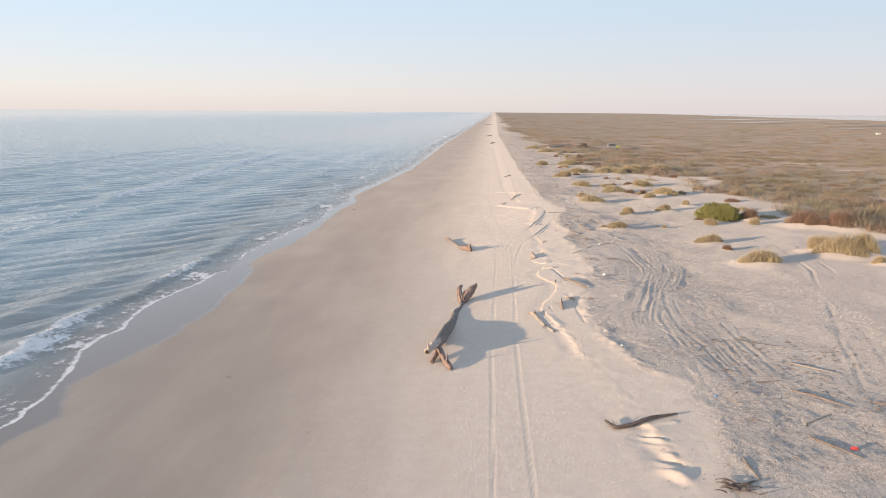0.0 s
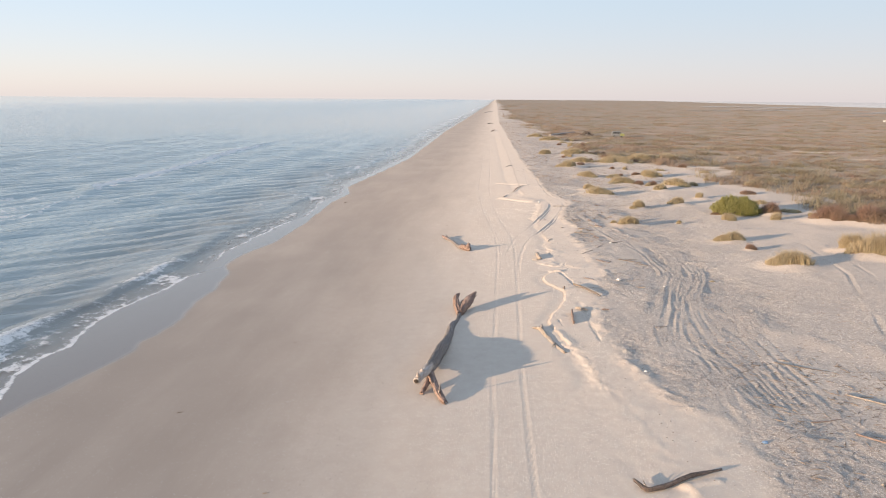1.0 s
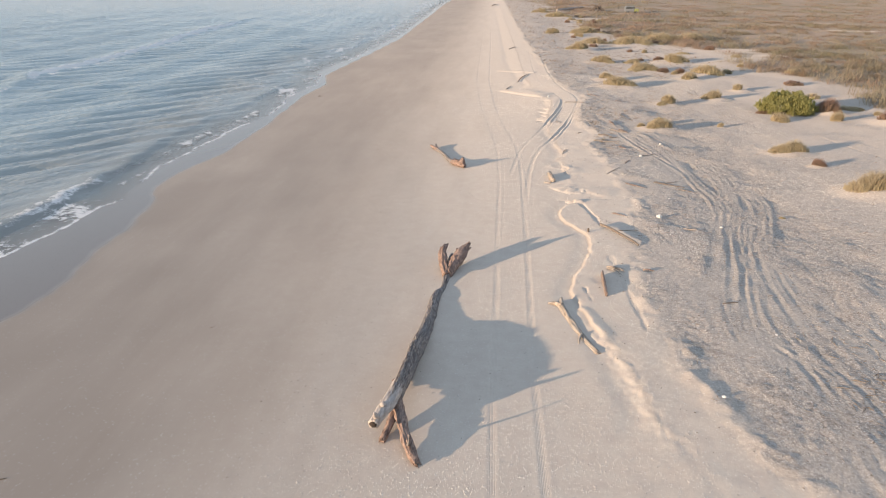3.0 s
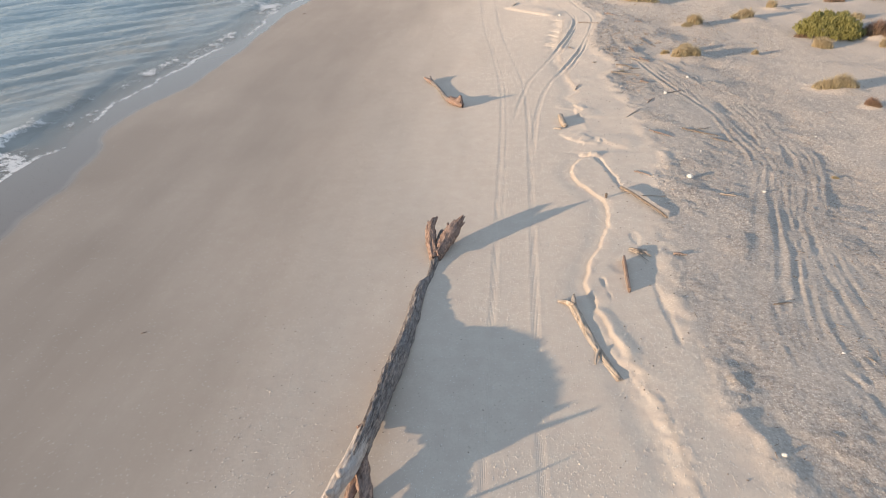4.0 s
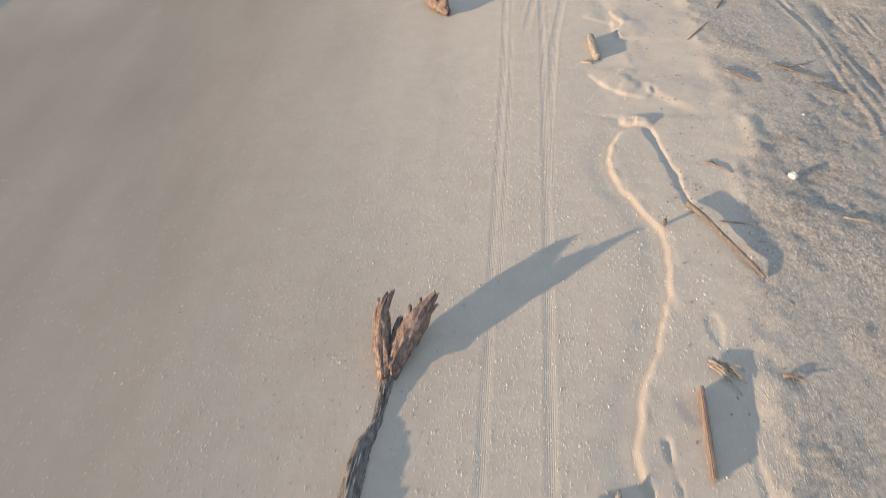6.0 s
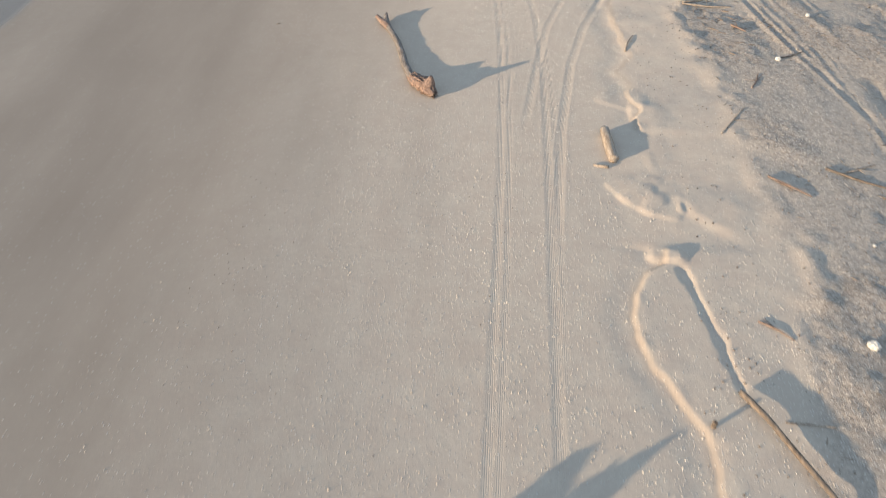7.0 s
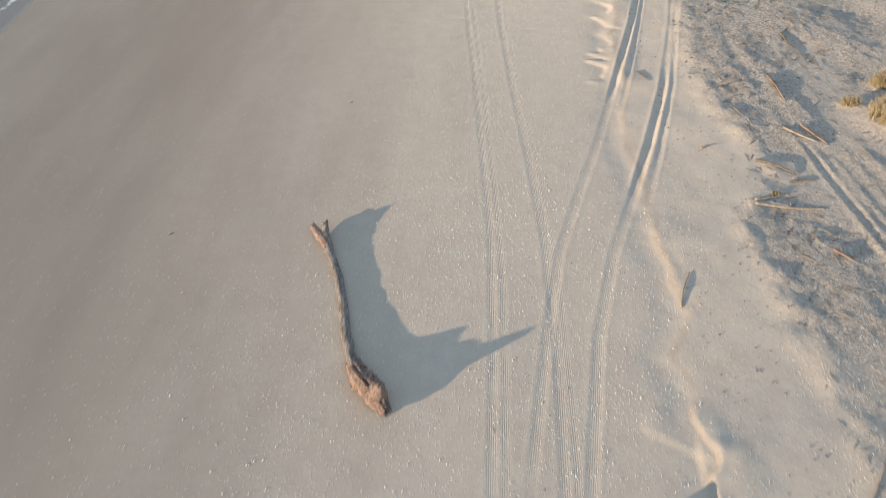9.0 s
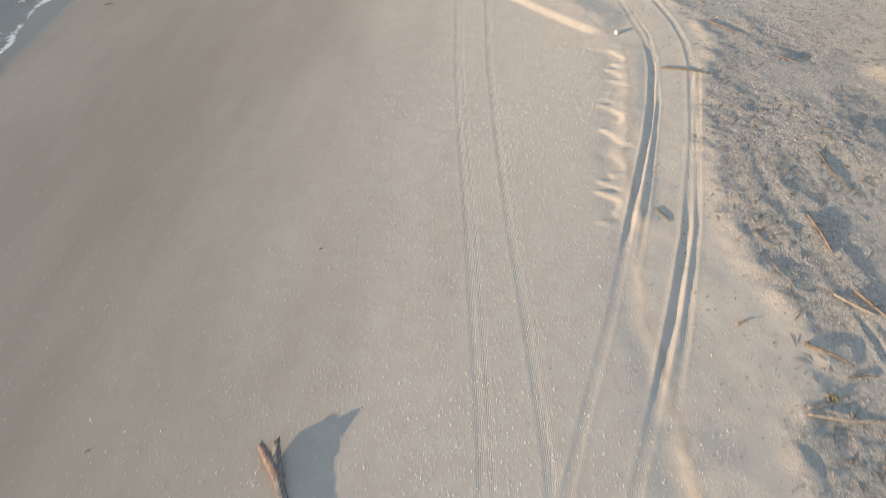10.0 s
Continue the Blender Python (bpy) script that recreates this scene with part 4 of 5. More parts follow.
STICKS = [
    ((15.1, 42.8), (17.4, 41.7), 0.05), ((16.9, 38.9), (18.9, 37.3), 0.06), ((15.3, 34.6), (17.2, 32.6), 0.08), ((13.9, 29.3), (15.2, 27.4), 0.07), ((14.2, 30.5), (16.0, 31.9), 0.06), ((13.9, 35.6), (15.4, 36.1), 0.04),
    ((10.3, 27.0), (10.4, 25.4), 0.06), ((8.0, 68.3), (9.1, 69.9), 0.05), ((8.9, 65.9), (10.0, 65.0), 0.06), ((10.9, 66.5), (12.7, 65.6), 0.07), ((10.6, 57.2), (11.3, 57.1), 0.06), ((7.1, 59.8), (7.8, 59.2), 0.05),
    ((10.0, 47.9), (10.7, 48.1), 0.05), ((8.3, 85.3), (9.8, 86.1), 0.04), ((10.9, 86.6), (11.1, 84.8), 0.09), ((9.1, 81.0), (10.2, 80.3), 0.08), ((8.45, 78.6), (10.6, 78.6), 0.07), ((11.2, 83.1), (11.8, 82.1), 0.09),
    ((12.5, 90.5), (12.9, 88.2), 0.06), ((7.4, 81.6), (7.8, 81.8), 0.06), ((10.2, 76.7), (10.7, 76.2), 0.08), ((5.95, 86.8), (6.3, 86.1), 0.05), ((5.45, 74.2), (5.9, 75.5), 0.05), ((10.7, 101.8), (11.9, 100.6), 0.06),
    ((7.7, 96.8), (9.6, 96.2), 0.07), ((8.5, 78.8), (9.7, 79.3), 0.05), ((9.8, 71.5), (10.3, 72.6), 0.05), ((11.3, 73.9), (12.6, 74.6), 0.05), ((11.3, 66.3), (12.6, 66.9), 0.05), ((7.25, 51.2), (7.7, 51.2), 0.08),
    ((9.9, 79.9), (10.7, 80.0), 0.06), ((10.5, 82.9), (11.5, 82.2), 0.07), ((13.3, 98.4), (13.9, 97.8), 0.06), ((12.2, 65.2), (13.0, 64.6), 0.05), ((6.95, 56.8), (8.0, 56.7), 0.04),
    ((3.1, 112.2), (4.8, 118.6), 0.1), ((2.6, 151.2), (3.9, 154.1), 0.1), ((1.5, 106.5), (2.1, 108.5), 0.08), ((-1.2, 306), (0.8, 317), 0.3), ((-3.5, 394), (-0.7, 403), 0.3), ((-9.2, 704), (-1.5, 740), 0.35), ((18.7, 33.5), (21, 33), 0.06),
    ((-14.45, 35.85), (-14.2, 35.95), 0.03), ((-8.2, 29.2), (-8.0, 29.28), 0.03), ((-11.65, 45.45), (-11.5, 45.55), 0.025), ((-20.9, 103.75), (-20.5, 103.9), 0.04), ((-9.55, 76.7), (-9.4, 76.8), 0.035), ((-5.15, 84.42), (-5.05, 84.5), 0.03),
]
for k, ((ax, ay), (bx, by), r) in enumerate(STICKS):
    r = 0.55 * r
    dice = random.Random(500 + k)
    mx, my = (ax + bx) / 2 + dice.uniform(-0.06, 0.06) * (by - ay), (ay + by) / 2 - dice.uniform(-0.06, 0.06) * (bx - ax)
    wood, tone = ((GREYWOOD, "grey"), (PALEWOOD, "bleached"), (REDWOOD, "brown"))[(k * 7) % 3]
    twigs = [[(mx, my, r), (mx + dice.uniform(-0.5, 0.5), my + dice.uniform(-0.4, 0.5), r + dice.uniform(0.0, 0.12))] for _ in range(k % 3 if r > 0.024 else 0)]
    driftwood("driftwood_stick", f"{tone} driftwood stick lying on shelly sand", [(ax, ay, r * 0.9), (mx, my, r * dice.uniform(1.0, 2.2)), (bx, by, r * 0.8)], [r, r * 0.9, r * 0.5], wood, 10, 0.18, 300 + k, twigs)


def boxy(name, parent, size, at, material, label="", turn=0.0, lean=0.0, bevel=0.02):
    """A bevelled block as one mesh part."""
    bm = bmesh.new()
    bmesh.ops.create_cube(bm, size=1.0, matrix=Matrix.Diagonal((*size, 1)))
    bmesh.ops.bevel(bm, geom=bm.edges[:], offset=min(bevel, min(size) * 0.3), segments=2, affect="EDGES")
    me = bpy.data.meshes.new(name)
    bm.to_mesh(me)
    bm.free()
    me.materials.append(material)
    ob = new(name, me)
    ob.parent = parent
    ob.matrix_basis = pose(*at, lean, 0, turn)
    return tagged(ob, label)


# board on edge in the shell bank
board = boxy("wooden_board", None, (0.09, 2.3, 0.3), (5.2, 49.55, ground_z(5.35, 49.5) + 0.08), REDWOOD, turn=-3.0, lean=2.0)
tagged(board, "reddish wooden board standing on edge in the sand", "board")
stake = boxy("wooden_stake", None, (0.1, 0.1, 0.26), (5.33, 56.6, ground_z(5.33, 56.6) + 0.09), GREYWOOD, turn=20.0)
tagged(stake, "short dark wooden stake sticking out of sand", "stake")


def crumpled(name, x, y, size, material, label, category, seed):
    """A crushed bag or container resting on the sand."""
    bm = bmesh.new()
    bmesh.ops.create_icosphere(bm, subdivisions=3, radius=1.0)
    for v in bm.verts:
        k = 1 + 0.28 * noise.noise(v.co * 2.1 + Vector((seed, 0, 0))) + 0.12 * noise.noise(v.co * 5.3 + Vector((0, seed, 0)))
        v.co = Vector((v.co.x * size[0], v.co.y * size[1], max(v.co.z, -0.55) * size[2])) * k
    me = bpy.data.meshes.new(name)
    bm.to_mesh(me)
    bm.free()
    me.materials.append(material)
    ob = new(name, me)
    ob.location = (x, y, ground_z(x, y) + 0.45 * size[2])
    return tagged(ob, label, category)


crumpled("plastic_bag", 9.66, 59.1, (0.15, 0.13, 0.12), PLASTIC, "crumpled white plastic bag on the shell bank", "litter", 1)
crumpled("plastic_bag", 13.76, 77.94, (0.1, 0.09, 0.08), PLASTIC, "crumpled white plastic bag on rutted sand", "litter", 4)
crumpled("plastic_bag", 11.4, 73.87, (0.12, 0.1, 0.09), PLASTIC, "crumpled white plastic bag among dark twigs", "litter", 5)
crumpled("plastic_bottle", 6.15, 100.2, (0.1, 0.16, 0.12), PLASTIC, "white plastic bottle beside the wheel ruts", "litter", 7)
RED = plain_material("red_plastic", (0.50, 0.05, 0.05), (0.36, 0.05, 0.04), 8.0, 0.4)
BLUE = plain_material("blue_plastic", (0.12, 0.22, 0.38), (0.2, 0.3, 0.42), 8.0, 0.4)
crumpled("plastic_can", 15.3, 28.3, (0.16, 0.1, 0.1), RED, "small red plastic can among driftwood", "litter", 9)
crumpled("plastic_scrap", 11.2, 33.5, (0.12, 0.09, 0.06), BLUE, "faded blue plastic scrap on the sand", "litter", 12)
for k, (lx, ly) in enumerate([(7.9, 40.6), (11.3, 45.3), (12.8, 57.8), (11.1, 62.9), (18.2, 66.0)]):
    s_ = random.Random(k).uniform(0.05, 0.09)
    crumpled("plastic_scrap", lx, ly, (s_, s_ * 0.7, s_ * 0.6), PLASTIC, "small white plastic scrap on shelly sand", "litter", 20 + k)


# ---- scattered matter ----
rng = np.random.default_rng(7)


def blades(base, height, width, lean, seed_rng, bend=0.5):
    """Thin bent blades, each an island of three triangles."""
    count = len(base)
    turn = seed_rng.uniform(0, 2 * math.pi, count)
    out = np.stack([np.cos(turn), np.sin(turn), 0 * turn], 1)
    spin = turn + seed_rng.uniform(-1.2, 1.2, count) + math.pi / 2
    side = np.stack([np.cos(spin), np.sin(spin), 0 * turn], 1) * (width / 2)[:, None]
    up = np.array([0, 0, 1.0])
    mid = base + out * (lean * height * 0.3)[:, None] + up * (height * 0.55)[:, None]
    tip = base + out * (lean * height)[:, None] + up * (height * (1 - bend * 0.35 * lean))[:, None]
    verts = np.stack([base - side, base + side, mid - side * 0.8, mid + side * 0.8, tip], 1).reshape(-1, 3)
    k = 5 * np.arange(count)[:, None]
    faces = np.concatenate([k + [[0, 1, 3]], k + [[0, 3, 2]], k + [[2, 3, 4]]])
    return verts, faces


def tussock(x, y, wide, tall, material, label, seed):
    dice = np.random.default_rng(seed)
    count = int((350 + 800 * wide) * (1.0 if y < 100 else 0.55))
    lobes = dice.normal(0, 0.2, (max(3, int(wide * 1.8)), 2)) * wide * (1.0, 0.5)
    size = dice.uniform(0.14, 0.24, len(lobes)) * wide + 0.12
    pick = dice.integers(0, len(lobes), count)
    r, a = np.sqrt(dice.uniform(0, 1, count)), dice.uniform(0, 2 * math.pi, count)
    at = lobes[pick] + (size[pick] * r)[:, None] * np.stack([np.cos(a), 0.8 * np.sin(a)], 1)
    zz = height_on(x + at[:, 0], y + at[:, 1]) - 0.03
    crest = np.clip(1.15 - np.hypot(lobes[:, 0], lobes[:, 1] * 2) / (0.8 * wide), 0.5, 1)
    dome = np.sqrt(np.clip(1 - (at[:, 0] / (0.62 * wide + 0.1)) ** 2 - (at[:, 1] / (0.42 * wide + 0.1)) ** 2, 0.06, 1))
    rise = tall * crest[pick] * dome * np.sqrt(np.clip(1 - 0.7 * r**2, 0.1, 1)) * dice.uniform(0.45, 1.1, count)
    base = np.stack([at[:, 0], at[:, 1], zz - ground_z(x, y)], 1)
    verts, faces = blades(base, rise, dice.uniform(0.025, 0.05, count) * (1.0 if y < 100 else 1.7), dice.uniform(0.1, 0.75, count), dice)
    thing = empty("grass_tussock", x, y, ground_z(x, y), label, "grass", "tussocks on the sand")
    tuft = new("tuft", mesh_of("tuft", verts, faces, material, False))
    tuft.parent = thing
    tagged(tuft, kind="stuff")
    return thing


for k, (tx, ty, wide, tall) in enumerate(TUSSOCKS):
    rusty = k in (20, 26, 27, 28)
    size = "wide" if wide > 3.5 else "small"
    tussock(tx, ty, wide, 1.35 * tall, RUST if rusty else DRYGRASS, f"{size} {'rust-brown scrubby' if rusty else 'dry yellow-green grass'} tussock on a sand mound", 900 + k)

scatter = random.Random(17)
made = 0
while made < 60:
    ty = scatter.uniform(86, 260)
    tx = scatter.uniform(16, 46)
    edge_x = along(SCRUBLINE, ty)
    if not edge_x - 14 < tx < edge_x + 6 or scatter.random() > 0.5 + 0.9 * float(fbm(tx / 7, ty / 14, 2, 95)):
        continue
    wide = scatter.uniform(0.8, 3.0)
    rusty = scatter.random() < 0.35
    tussock(tx, ty, wide, scatter.uniform(0.5, 1.1), RUST if rusty else DRYGRASS, f"low {'rust-brown' if rusty else 'yellowed'} clump among sand patches", 1200 + made)
    made += 1


def shrub(x, y, wide, tall, seed):
    """A rounded bush: limbs, and a crown of leaf clumps with gaps."""
    dice = np.random.default_rng(seed)
    z0 = ground_z(x, y)
    thing = empty("shrub", x, y, z0, "dense olive-green rounded shrub on open sand", "shrub")
    for k in range(16):
        a, reach = k * 2.4, dice.uniform(0.3, 0.95)
        tip = (x + math.cos(a) * reach * wide * 0.45, y + math.sin(a) * reach * wide * 0.36, z0 + tall * dice.uniform(0.5, 0.95) * (1.15 - 0.5 * reach))
        root = (x + math.cos(a) * 0.25, y + math.sin(a) * 0.2, z0 - 0.05)
        mid = tuple((p + q) / 2 + o for p, q, o in zip(root, tip, (0, 0, 0.2)))
        limb("limb", thing, [root, mid, tip], [0.06, 0.045, 0.02], GREYWOOD, around=6, step=0.3, bark=0.1, seed=seed + k)
    a, h = dice.uniform(0, 2 * math.pi, 620), dice.uniform(0.02, 1, 620)
    shell = dice.uniform(0.72, 1.0, 620) * (1 + 0.16 * vnoise(np.cos(a) * 2.2 + 7, np.sin(a) * 2.2 + h * 2, 97))
    flank = np.sqrt(1 - h**2 * 0.92) * shell
    clumps = np.stack([x + np.cos(a) * flank * wide * 0.5, y + np.sin(a) * flank * wide * 0.4, z0 + 0.1 + h * shell * (tall - 0.25)], 1)
    at = np.repeat(clumps, 30, axis=0)
    at = at + dice.normal(0, 0.12, at.shape)
    verts, faces = blades(at - (x, y, z0), dice.uniform(0.1, 0.26, len(at)), dice.uniform(0.05, 0.1, len(at)), dice.uniform(0.2, 1.6, len(at)), dice)
    crown = new("crown", mesh_of("crown", verts, faces, LEAF, False))
    crown.parent = thing
    tagged(crown, kind="stuff")
    return thing


shrub(29.6, 93.4, 5.6, 2.2, 77)


def scrub_field(name, count, y0, y1, tall, wide, blades_each, width, material, label, seed):
    """Low dry plants over the back plain, thinning out towards the beach."""
    dice = np.random.default_rng(seed)
    total = int(count * 2.2)
    hubs = max(40, total // 16)
    hub_y = y0 * (y1 / y0) ** dice.uniform(0, 1, hubs)
    hub_x = along(SCRUBLINE, hub_y) - 8 + (0.72 * hub_y + 40) * dice.uniform(0, 1, hubs) ** 1.15
    hub_size = np.clip(dice.lognormal(0, 0.45, hubs), 0.35, 2.4)
    pick = dice.integers(0, hubs, total)
    spread = (0.35 + 0.0035 * hub_y) * hub_size
    r, a = np.abs(dice.normal(0, 1, total)), dice.uniform(0, 2 * math.pi, total)
    x, y = hub_x[pick] + 1.5 * spread[pick] * r * np.cos(a), hub_y[pick] + spread[pick] * r * np.sin(a)
    lift = (0.35 + 0.95 * np.exp(-((r / 1.1) ** 2))) * (0.55 + 0.5 * hub_size[pick])
    marks = {}
    z = land(x, y, marks)
    patch = fbm(x / 7, y / 9, 3, 59) + 0.3 * fbm(x / 3, y / 3, 2, seed)
    keep = (marks["veg"] * (0.78 + 0.8 * patch) > dice.uniform(0.1, 0.75, len(y))) & (z > 0) & (y > y0 * 0.9)
    x, y, z, lift = (v[keep][:count] for v in (x, y, z, lift))
    fringe = np.exp(-np.clip(x - along(SCRUBLINE, y), 0, 200) / 18.0)
    rise = tall * lift * (0.65 + 0.35 * fbm(x / 9, y / 9, 2, seed + 3) + 0.8 * fringe) * dice.uniform(0.6, 1.25, len(x))
    at = np.repeat(np.stack([x, y, z], 1), blades_each, axis=0)
    size = np.repeat(rise, blades_each)
    at[:, :2] += dice.normal(0, wide, (len(at), 2))
    at[:, 2] -= 0.04
    verts, faces = blades(at, size * dice.uniform(0.5, 1.1, len(at)), width * dice.uniform(0.5, 1.3, len(at)), dice.uniform(0.3, 1.3, len(at)), dice)
    ob = new(name, mesh_of(name, verts, faces, material, False))
    return tagged(ob, label, "scrub", kind="stuff")


scrub_field("dry_scrub", 15000, 62, 210, 0.74, 0.36, 14, 0.045, SCRUB, "brown dry scrub covering the back plain", 11)
scrub_field("dry_scrub", 10500, 62, 230, 0.85, 0.36, 12, 0.045, PALESCRUB, "yellowed grass among the scrub", 13)
scrub_field("dry_scrub", 4200, 62, 260, 0.5, 0.4, 12, 0.05, RUST, "rust-brown low plants on the plain", 15)
scrub_field("dry_scrub", 19000, 200, 560, 0.65, 0.9, 8, 0.11, SCRUB, "brown dry scrub of the far plain", 17)
scrub_field("dry_scrub", 4500, 200, 560, 0.65, 0.8, 7, 0.11, PALESCRUB, "yellowed grass of the far plain", 19)
scrub_field("dry_scrub", 10000, 540, 2200, 0.7, 2.6, 5, 0.45, SCRUB, "distant brown scrub plain", 21)


def flecks(name, x, y, size, flat, material, label, category, seed, long=1.0):
    """Small low chips scattered over the sand, each a four-sided pyramid."""
    dice = np.random.default_rng(seed)
    z = height_on(x, y)
    a = dice.uniform(0, 2 * math.pi, len(x))
    c, s = np.cos(a) * size * long, np.sin(a) * size * long
    e, f = -np.sin(a) * size * 0.6, np.cos(a) * size * 0.6
    base = np.stack([x, y, z - size * 0.1], 1)
    o = np.zeros_like(x)
    corners = [np.stack(v, 1) for v in ((c, s, o), (e, f, o), (-c, -s, o), (-e, -f, o), (c * 0.2, s * 0.2, size * flat))]
    verts = np.stack([base + k for k in corners], 1).reshape(-1, 3)
    k = 5 * np.arange(len(x))[:, None]
    faces = np.concatenate([k + [[0, 1, 4]], k + [[1, 2, 4]], k + [[2, 3, 4]], k + [[3, 0, 4]]])
    return tagged(new(name, mesh_of(name, verts, faces, material, False)), label, category, kind="stuff")


def spots(count, x0, x1, y0, y1, seed, crowd=0.0):
    """Random places, gathered into drifts."""
    dice = np.random.default_rng(seed)
    x, y = dice.uniform(x0, x1, count * 3), dice.uniform(y0, y1, count * 3)
    keep = dice.uniform(-0.8, 0.8, len(x)) < fbm(x / 2.2, y / 4.5, 3, seed) * 1.4 + 0.3 - crowd
    return x[keep][:count], y[keep][:count], dice


x, y, dice = spots(84000, -10, 6.5, 22, 112, 31)
thin = dice.uniform(0, 1, len(x)) < smooth(x, -9, -1) * (0.7 + 0.3 * smooth(y, 60, 45)) + 0.06
flecks("shells", x[thin], y[thin], dice.uniform(0.009, 0.024, thin.sum()) * np.where(dice.uniform(0, 1, thin.sum()) < 0.12, 1.7, 1.0), 0.8, SHELL, "scattered white shell fragments on the beach", "shells", 32)
x, y, dice = spots(125000, 5, 26, 22, 118, 33)
shore_side = x > along(WRACK, y) - 0.8 - 1.5 * dice.uniform(0, 1, len(x)) ** 2
flecks("shells", x[shore_side], y[shore_side], dice.uniform(0.011, 0.03, shore_side.sum()), 0.7, SHELL, "dense shell gravel of the upper beach", "shells", 34)
x, y, dice = spots(9000, 2, 26, 22, 150, 35)
keep = x > along(WRACK, y) - 2.5
flecks("pebbles", x[keep], y[keep], dice.uniform(0.015, 0.06, keep.sum()), 0.7, GREYWOOD, "dark pebbles and bark crumbs on sand", "pebbles", 36)
x, y, dice = spots(3400, 6, 26, 22, 190, 37, 0.25)
keep = x > along(WRACK, y)
flecks("reed_litter", x[keep], y[keep], dice.uniform(0.007, 0.02, keep.sum()), 1.2, LITTER, "broken reeds and twigs washed up in drifts", "litter", 38, 11.0)
x, y, dice = spots(9000, 3, 34, 118, 420, 39)
keep = (x > along(WRACK, y)) & (x < along(SCRUBLINE, y) + 4)
flecks("reed_litter", x[keep], y[keep], dice.uniform(0.018, 0.05, keep.sum()), 1.2, LITTER, "dark reed litter along the far beach", "litter", 40, 10.0)

x, y, dice = spots(4200, 5, 24, 86, 135, 51, 0.2)
keep = x > along(WRACK, y) - 0.4
flecks("reed_litter", x[keep], y[keep], dice.uniform(0.008, 0.026, keep.sum()), 1.3, LITTER, "broken reeds and bark strewn over the upper beach", "litter", 52, 8.0)
x, y, dice = spots(300, 8.8, 14, 74, 94, 41, 0.8)
flecks("reed_litter", x, y, dice.uniform(0.012, 0.03, len(x)), 1.3, LITTER, "dark washed-up twigs in a drift line", "litter", 42, 13.0)
x, y, dice = spots(1300, 13, 30, 24, 88, 49, 0.45)
flecks("reed_litter", x, y, dice.uniform(0.008, 0.02, len(x)), 1.3, LITTER, "dark reed scraps over the rutted upper beach", "litter", 50, 9.0)
x, y, dice = spots(700, 12, 24, 24, 46, 43, 0.55)
flecks("reed_litter", x, y, dice.uniform(0.012, 0.03, len(x)), 1.3, LITTER, "dark washed-up twigs in a drift line", "litter", 44, 13.0)

x, y, dice = spots(220, 0.5, 8.5, 64, 104, 45, 0.5)
flecks("sand_clods", x, y, dice.uniform(0.02, 0.05, len(x)), 0.7, SAND_CLOD, "damp sand clods strewn on the beach", "clods", 46)
x, y, dice = spots(700, -8, 5, 24, 66, 47, 0.4)
flecks("pebbles", x, y, dice.uniform(0.015, 0.035, len(x)), 0.7, GREYWOOD, "sparse dark pebbles on the open beach", "pebbles", 48)

# ---- far things ----
GLASS = plain_material("dark_glass", (0.03, 0.035, 0.04), (0.05, 0.055, 0.06), 3.0, 0.1)
RUBBER = plain_material("tyre_rubber", (0.025, 0.025, 0.025), (0.045, 0.043, 0.04), 20.0, 0.8)
GREENPAINT = plain_material("yellow_green_paint", (0.30, 0.32, 0.12), (0.24, 0.27, 0.10), 5.0, 0.4)
GREYPAINT = plain_material("grey_paint", (0.20, 0.215, 0.23), (0.15, 0.165, 0.18), 4.0, 0.45)
van = empty("parked_van", 44.5, 265, ground_z(44.5, 265), "grey van with a yellow-green front parked in scrub", "van")
boxy("body", van, (2.9, 1.9, 1.5), (-1.0, 0, 1.2), GREYPAINT, bevel=0.2)
boxy("bonnet", van, (1.6, 1.85, 0.9), (1.2, 0, 0.9), GREENPAINT, "yellow-green bonnet", bevel=0.18)
boxy("roof", van, (2.6, 1.7, 0.25), (-1.0, 0, 2.0), GREYPAINT, bevel=0.1)
boxy("windscreen", van, (0.1, 1.6, 0.6), (0.47, 0, 1.6), GLASS, "dark glass", bevel=0.02)
boxy("side_window", van, (2.2, 0.06, 0.5), (-1.0, -0.95, 1.6), GLASS, "dark glass", bevel=0.02)
for wx_, wy_ in ((1.2, -0.85), (1.2, 0.85), (-1.6, -0.85), (-1.6, 0.85)):
    wheel = limb("wheel", None, [(wx_, wy_ - 0.11, 0.34), (wx_, wy_, 0.34), (wx_, wy_ + 0.11, 0.34)], [0.34, 0.35, 0.34], RUBBER, around=20, step=0.06)
    wheel.parent = van
    rim = limb("rim", None, [(wx_, wy_ - 0.125, 0.34), (wx_, wy_, 0.34), (wx_, wy_ + 0.125, 0.34)], [0.19, 0.2, 0.19], GREYPAINT, "grey steel rim", around=16, step=0.06)
    rim.parent = wheel
beam = limb("stranded_beam", None, [(20.8, 272, ground_z(20.8, 272) + 0.4), (26, 282, ground_z(26, 282) + 0.45), (31.5, 292, ground_z(31.5, 292) + 0.4)], [0.33, 0.33, 0.3], BAREWOOD, around=16, step=0.5, bark=0.06, seed=81)
tagged(beam, "long bleached beam stranded among grass", "driftwood")
heap = empty("brush_heap", 34.5, 275, ground_z(34.5, 275), "dark heap of dead branches in the scrub", "driftwood")
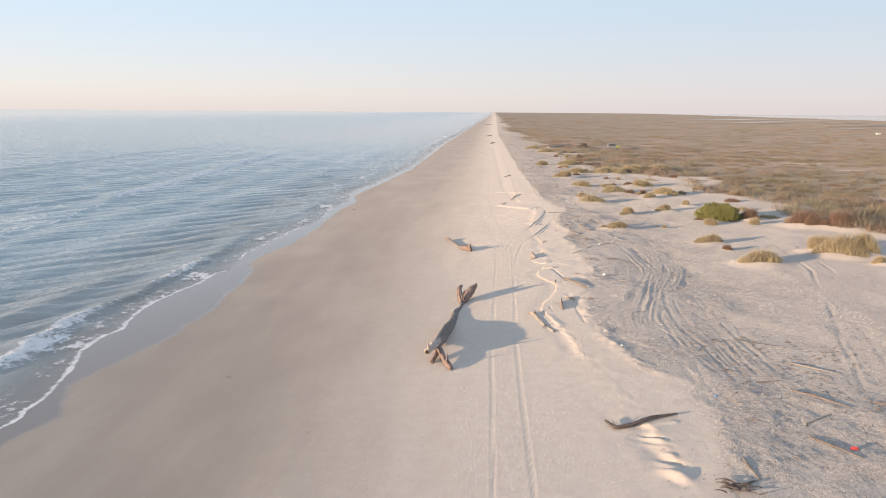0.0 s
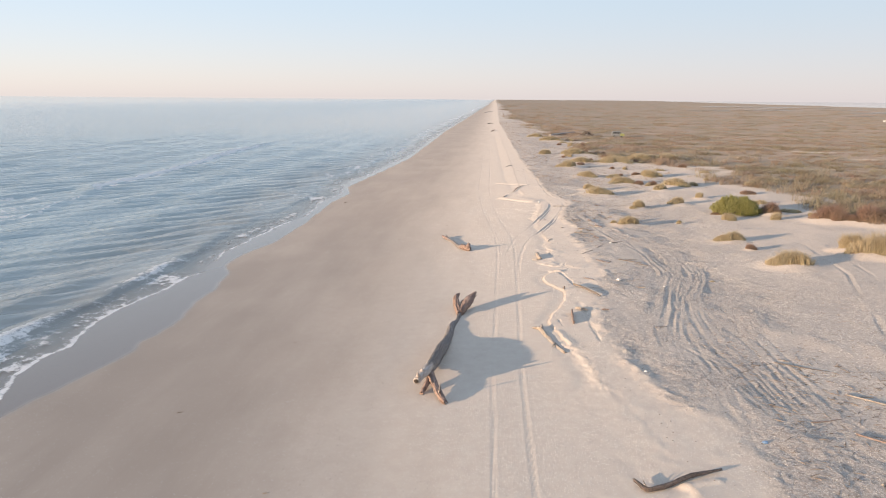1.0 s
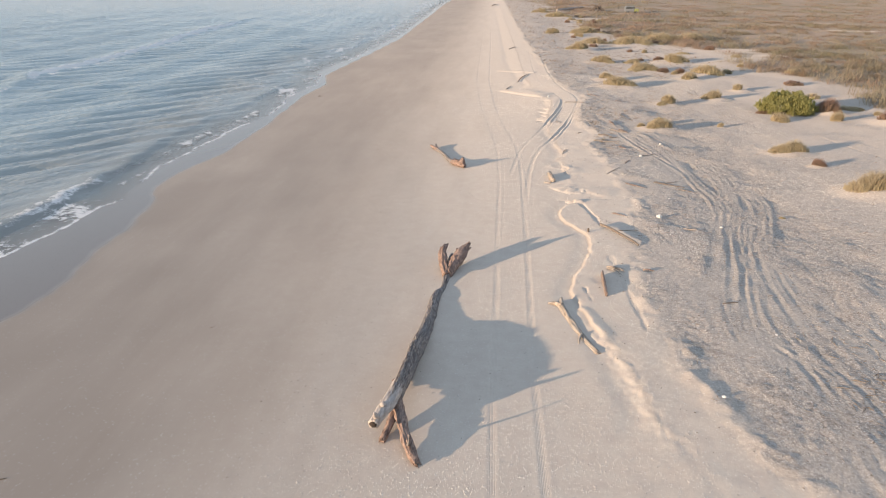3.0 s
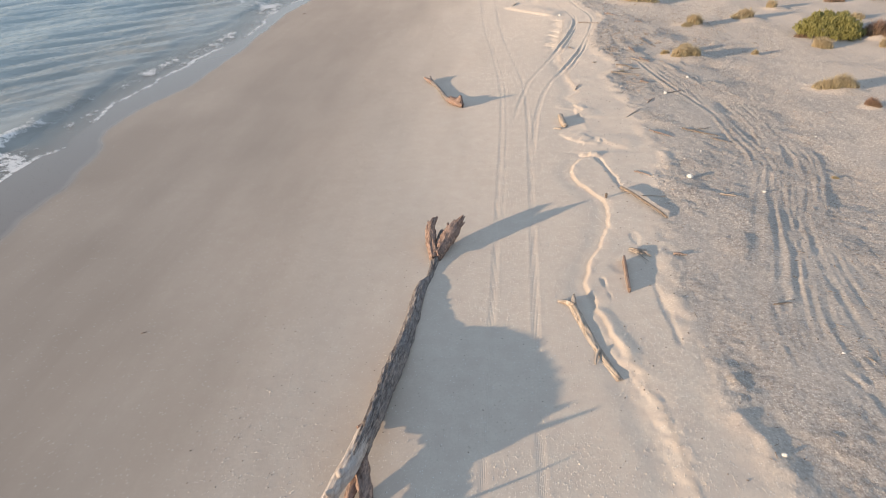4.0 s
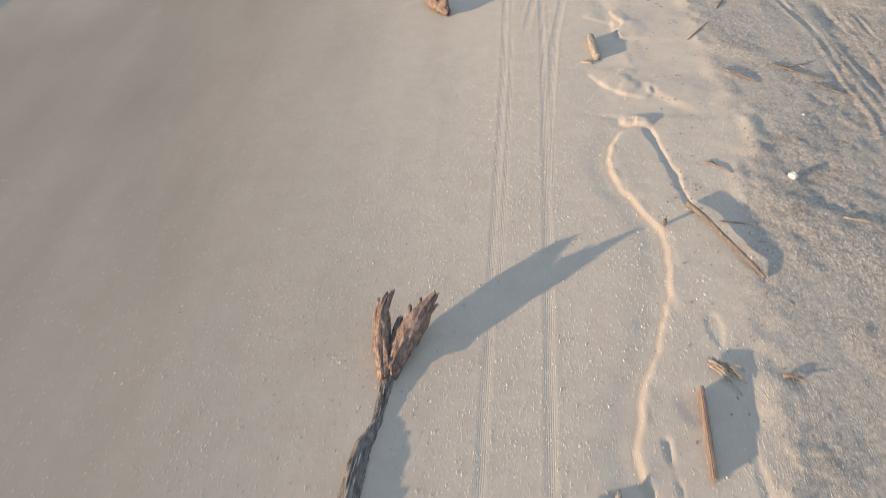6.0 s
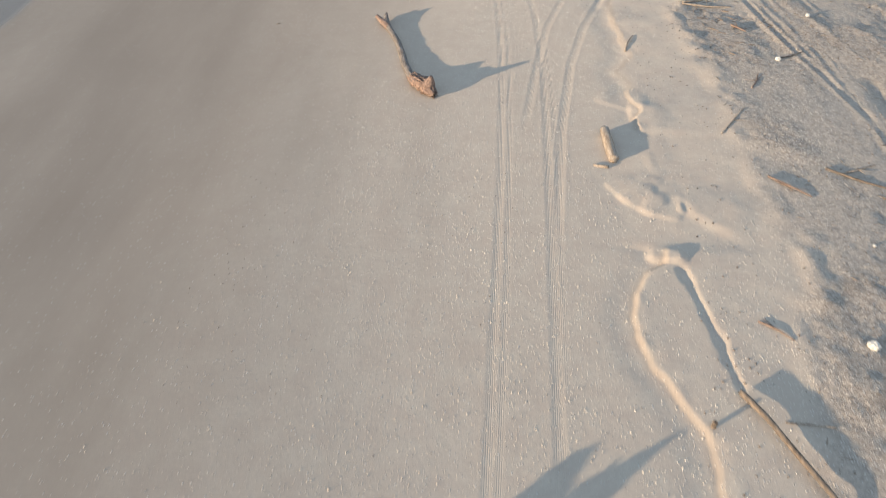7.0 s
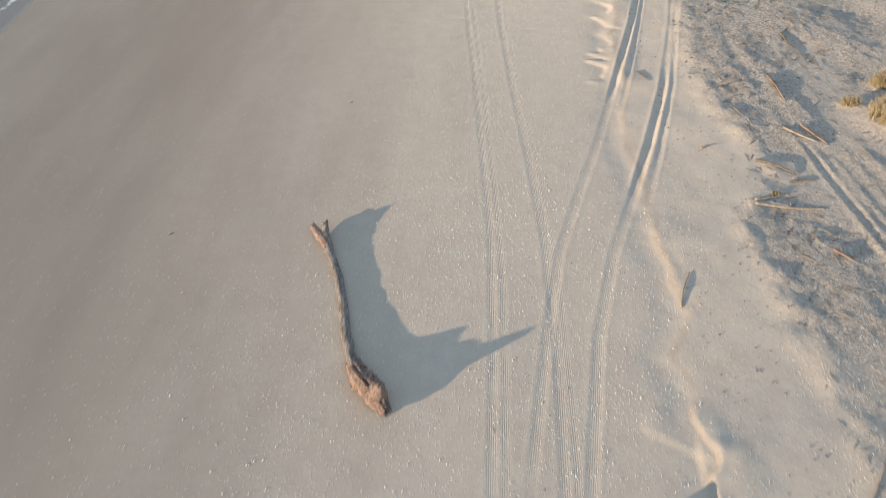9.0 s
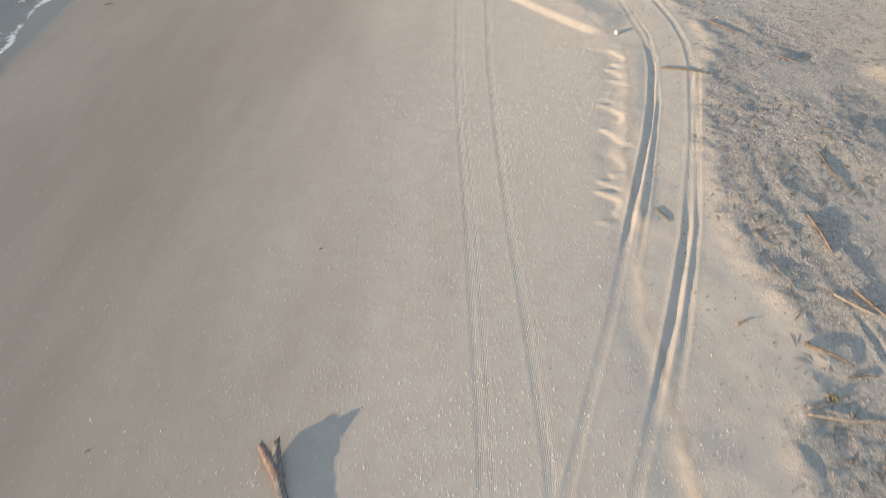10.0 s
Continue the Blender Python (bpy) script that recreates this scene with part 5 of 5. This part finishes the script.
for k in range(14):
    a = k * 2.399
    limb("branch", heap, [(34.5 + math.cos(a) * 2.6, 275 + math.sin(a) * 1.5, ground_z(34.5, 275) + 0.2), (34.5 + math.cos(a) * 0.6, 275, ground_z(34.5, 275) + 1.0 + 0.5 * math.sin(k)), (34.5 - math.cos(a + 0.5) * 1.5, 275 + math.sin(a), ground_z(34.5, 275) + 1.5 + 0.4 * math.cos(k * 3))],
         [0.2, 0.16, 0.06], GREYWOOD, around=8, step=0.3, bark=0.15, seed=700 + k)
hut = empty("white_hut", 249.5, 482, ground_z(249.5, 482), "small white hut far out on the plain", "hut")
boxy("wall", hut, (2.3, 2.0, 1.0), (0, 0, 0.5), PLASTIC, bevel=0.05)
boxy("roof", hut, (2.5, 2.2, 0.1), (0, 0, 1.04), GREYPAINT, bevel=0.05)
boxy("window", hut, (0.4, 0.06, 0.3), (-0.6, -1.02, 0.6), GLASS, bevel=0.02)
boxy("door", hut, (0.4, 0.06, 0.8), (0.5, -1.02, 0.42), GREYPAINT, bevel=0.02)

# salt pans: shallow pools on the far plain
for k, (pxx, pyy, wx_, wy_) in enumerate([(345, 955, 42, 20), (265, 900, 26, 12), (455, 1330, 60, 45), (385, 1290, 30, 22), (395, 775, 40, 10), (440, 835, 30, 12), (540, 1260, 44, 36), (310, 640, 18, 6), (400, 1080, 34, 14), (480, 1000, 40, 16)]):
    a = np.linspace(0, 2 * math.pi, 72, endpoint=False)
    r = 1 + 0.5 * vnoise(np.cos(a) * 2 + 5 * k, np.sin(a) * 2, 91) + 0.25 * vnoise(np.cos(a) * 5 + 9 * k, np.sin(a) * 5, 92)
    ring = np.stack([np.cos(a) * r * wx_, np.sin(a) * r * wy_, 0 * a], 1)
    verts = np.concatenate([ring, [[0, 0, 0]]])
    faces = np.stack([np.arange(72), (np.arange(72) + 1) % 72, np.full(72, 72)], 1)
    pool = new("salt_pool", mesh_of("salt_pool", verts, faces, LAGOON))
    pool.location = (pxx, pyy, 0.8)
    tagged(pool, "shallow bright salt pool on the far plain", "water", "pools on the plain", "structure")
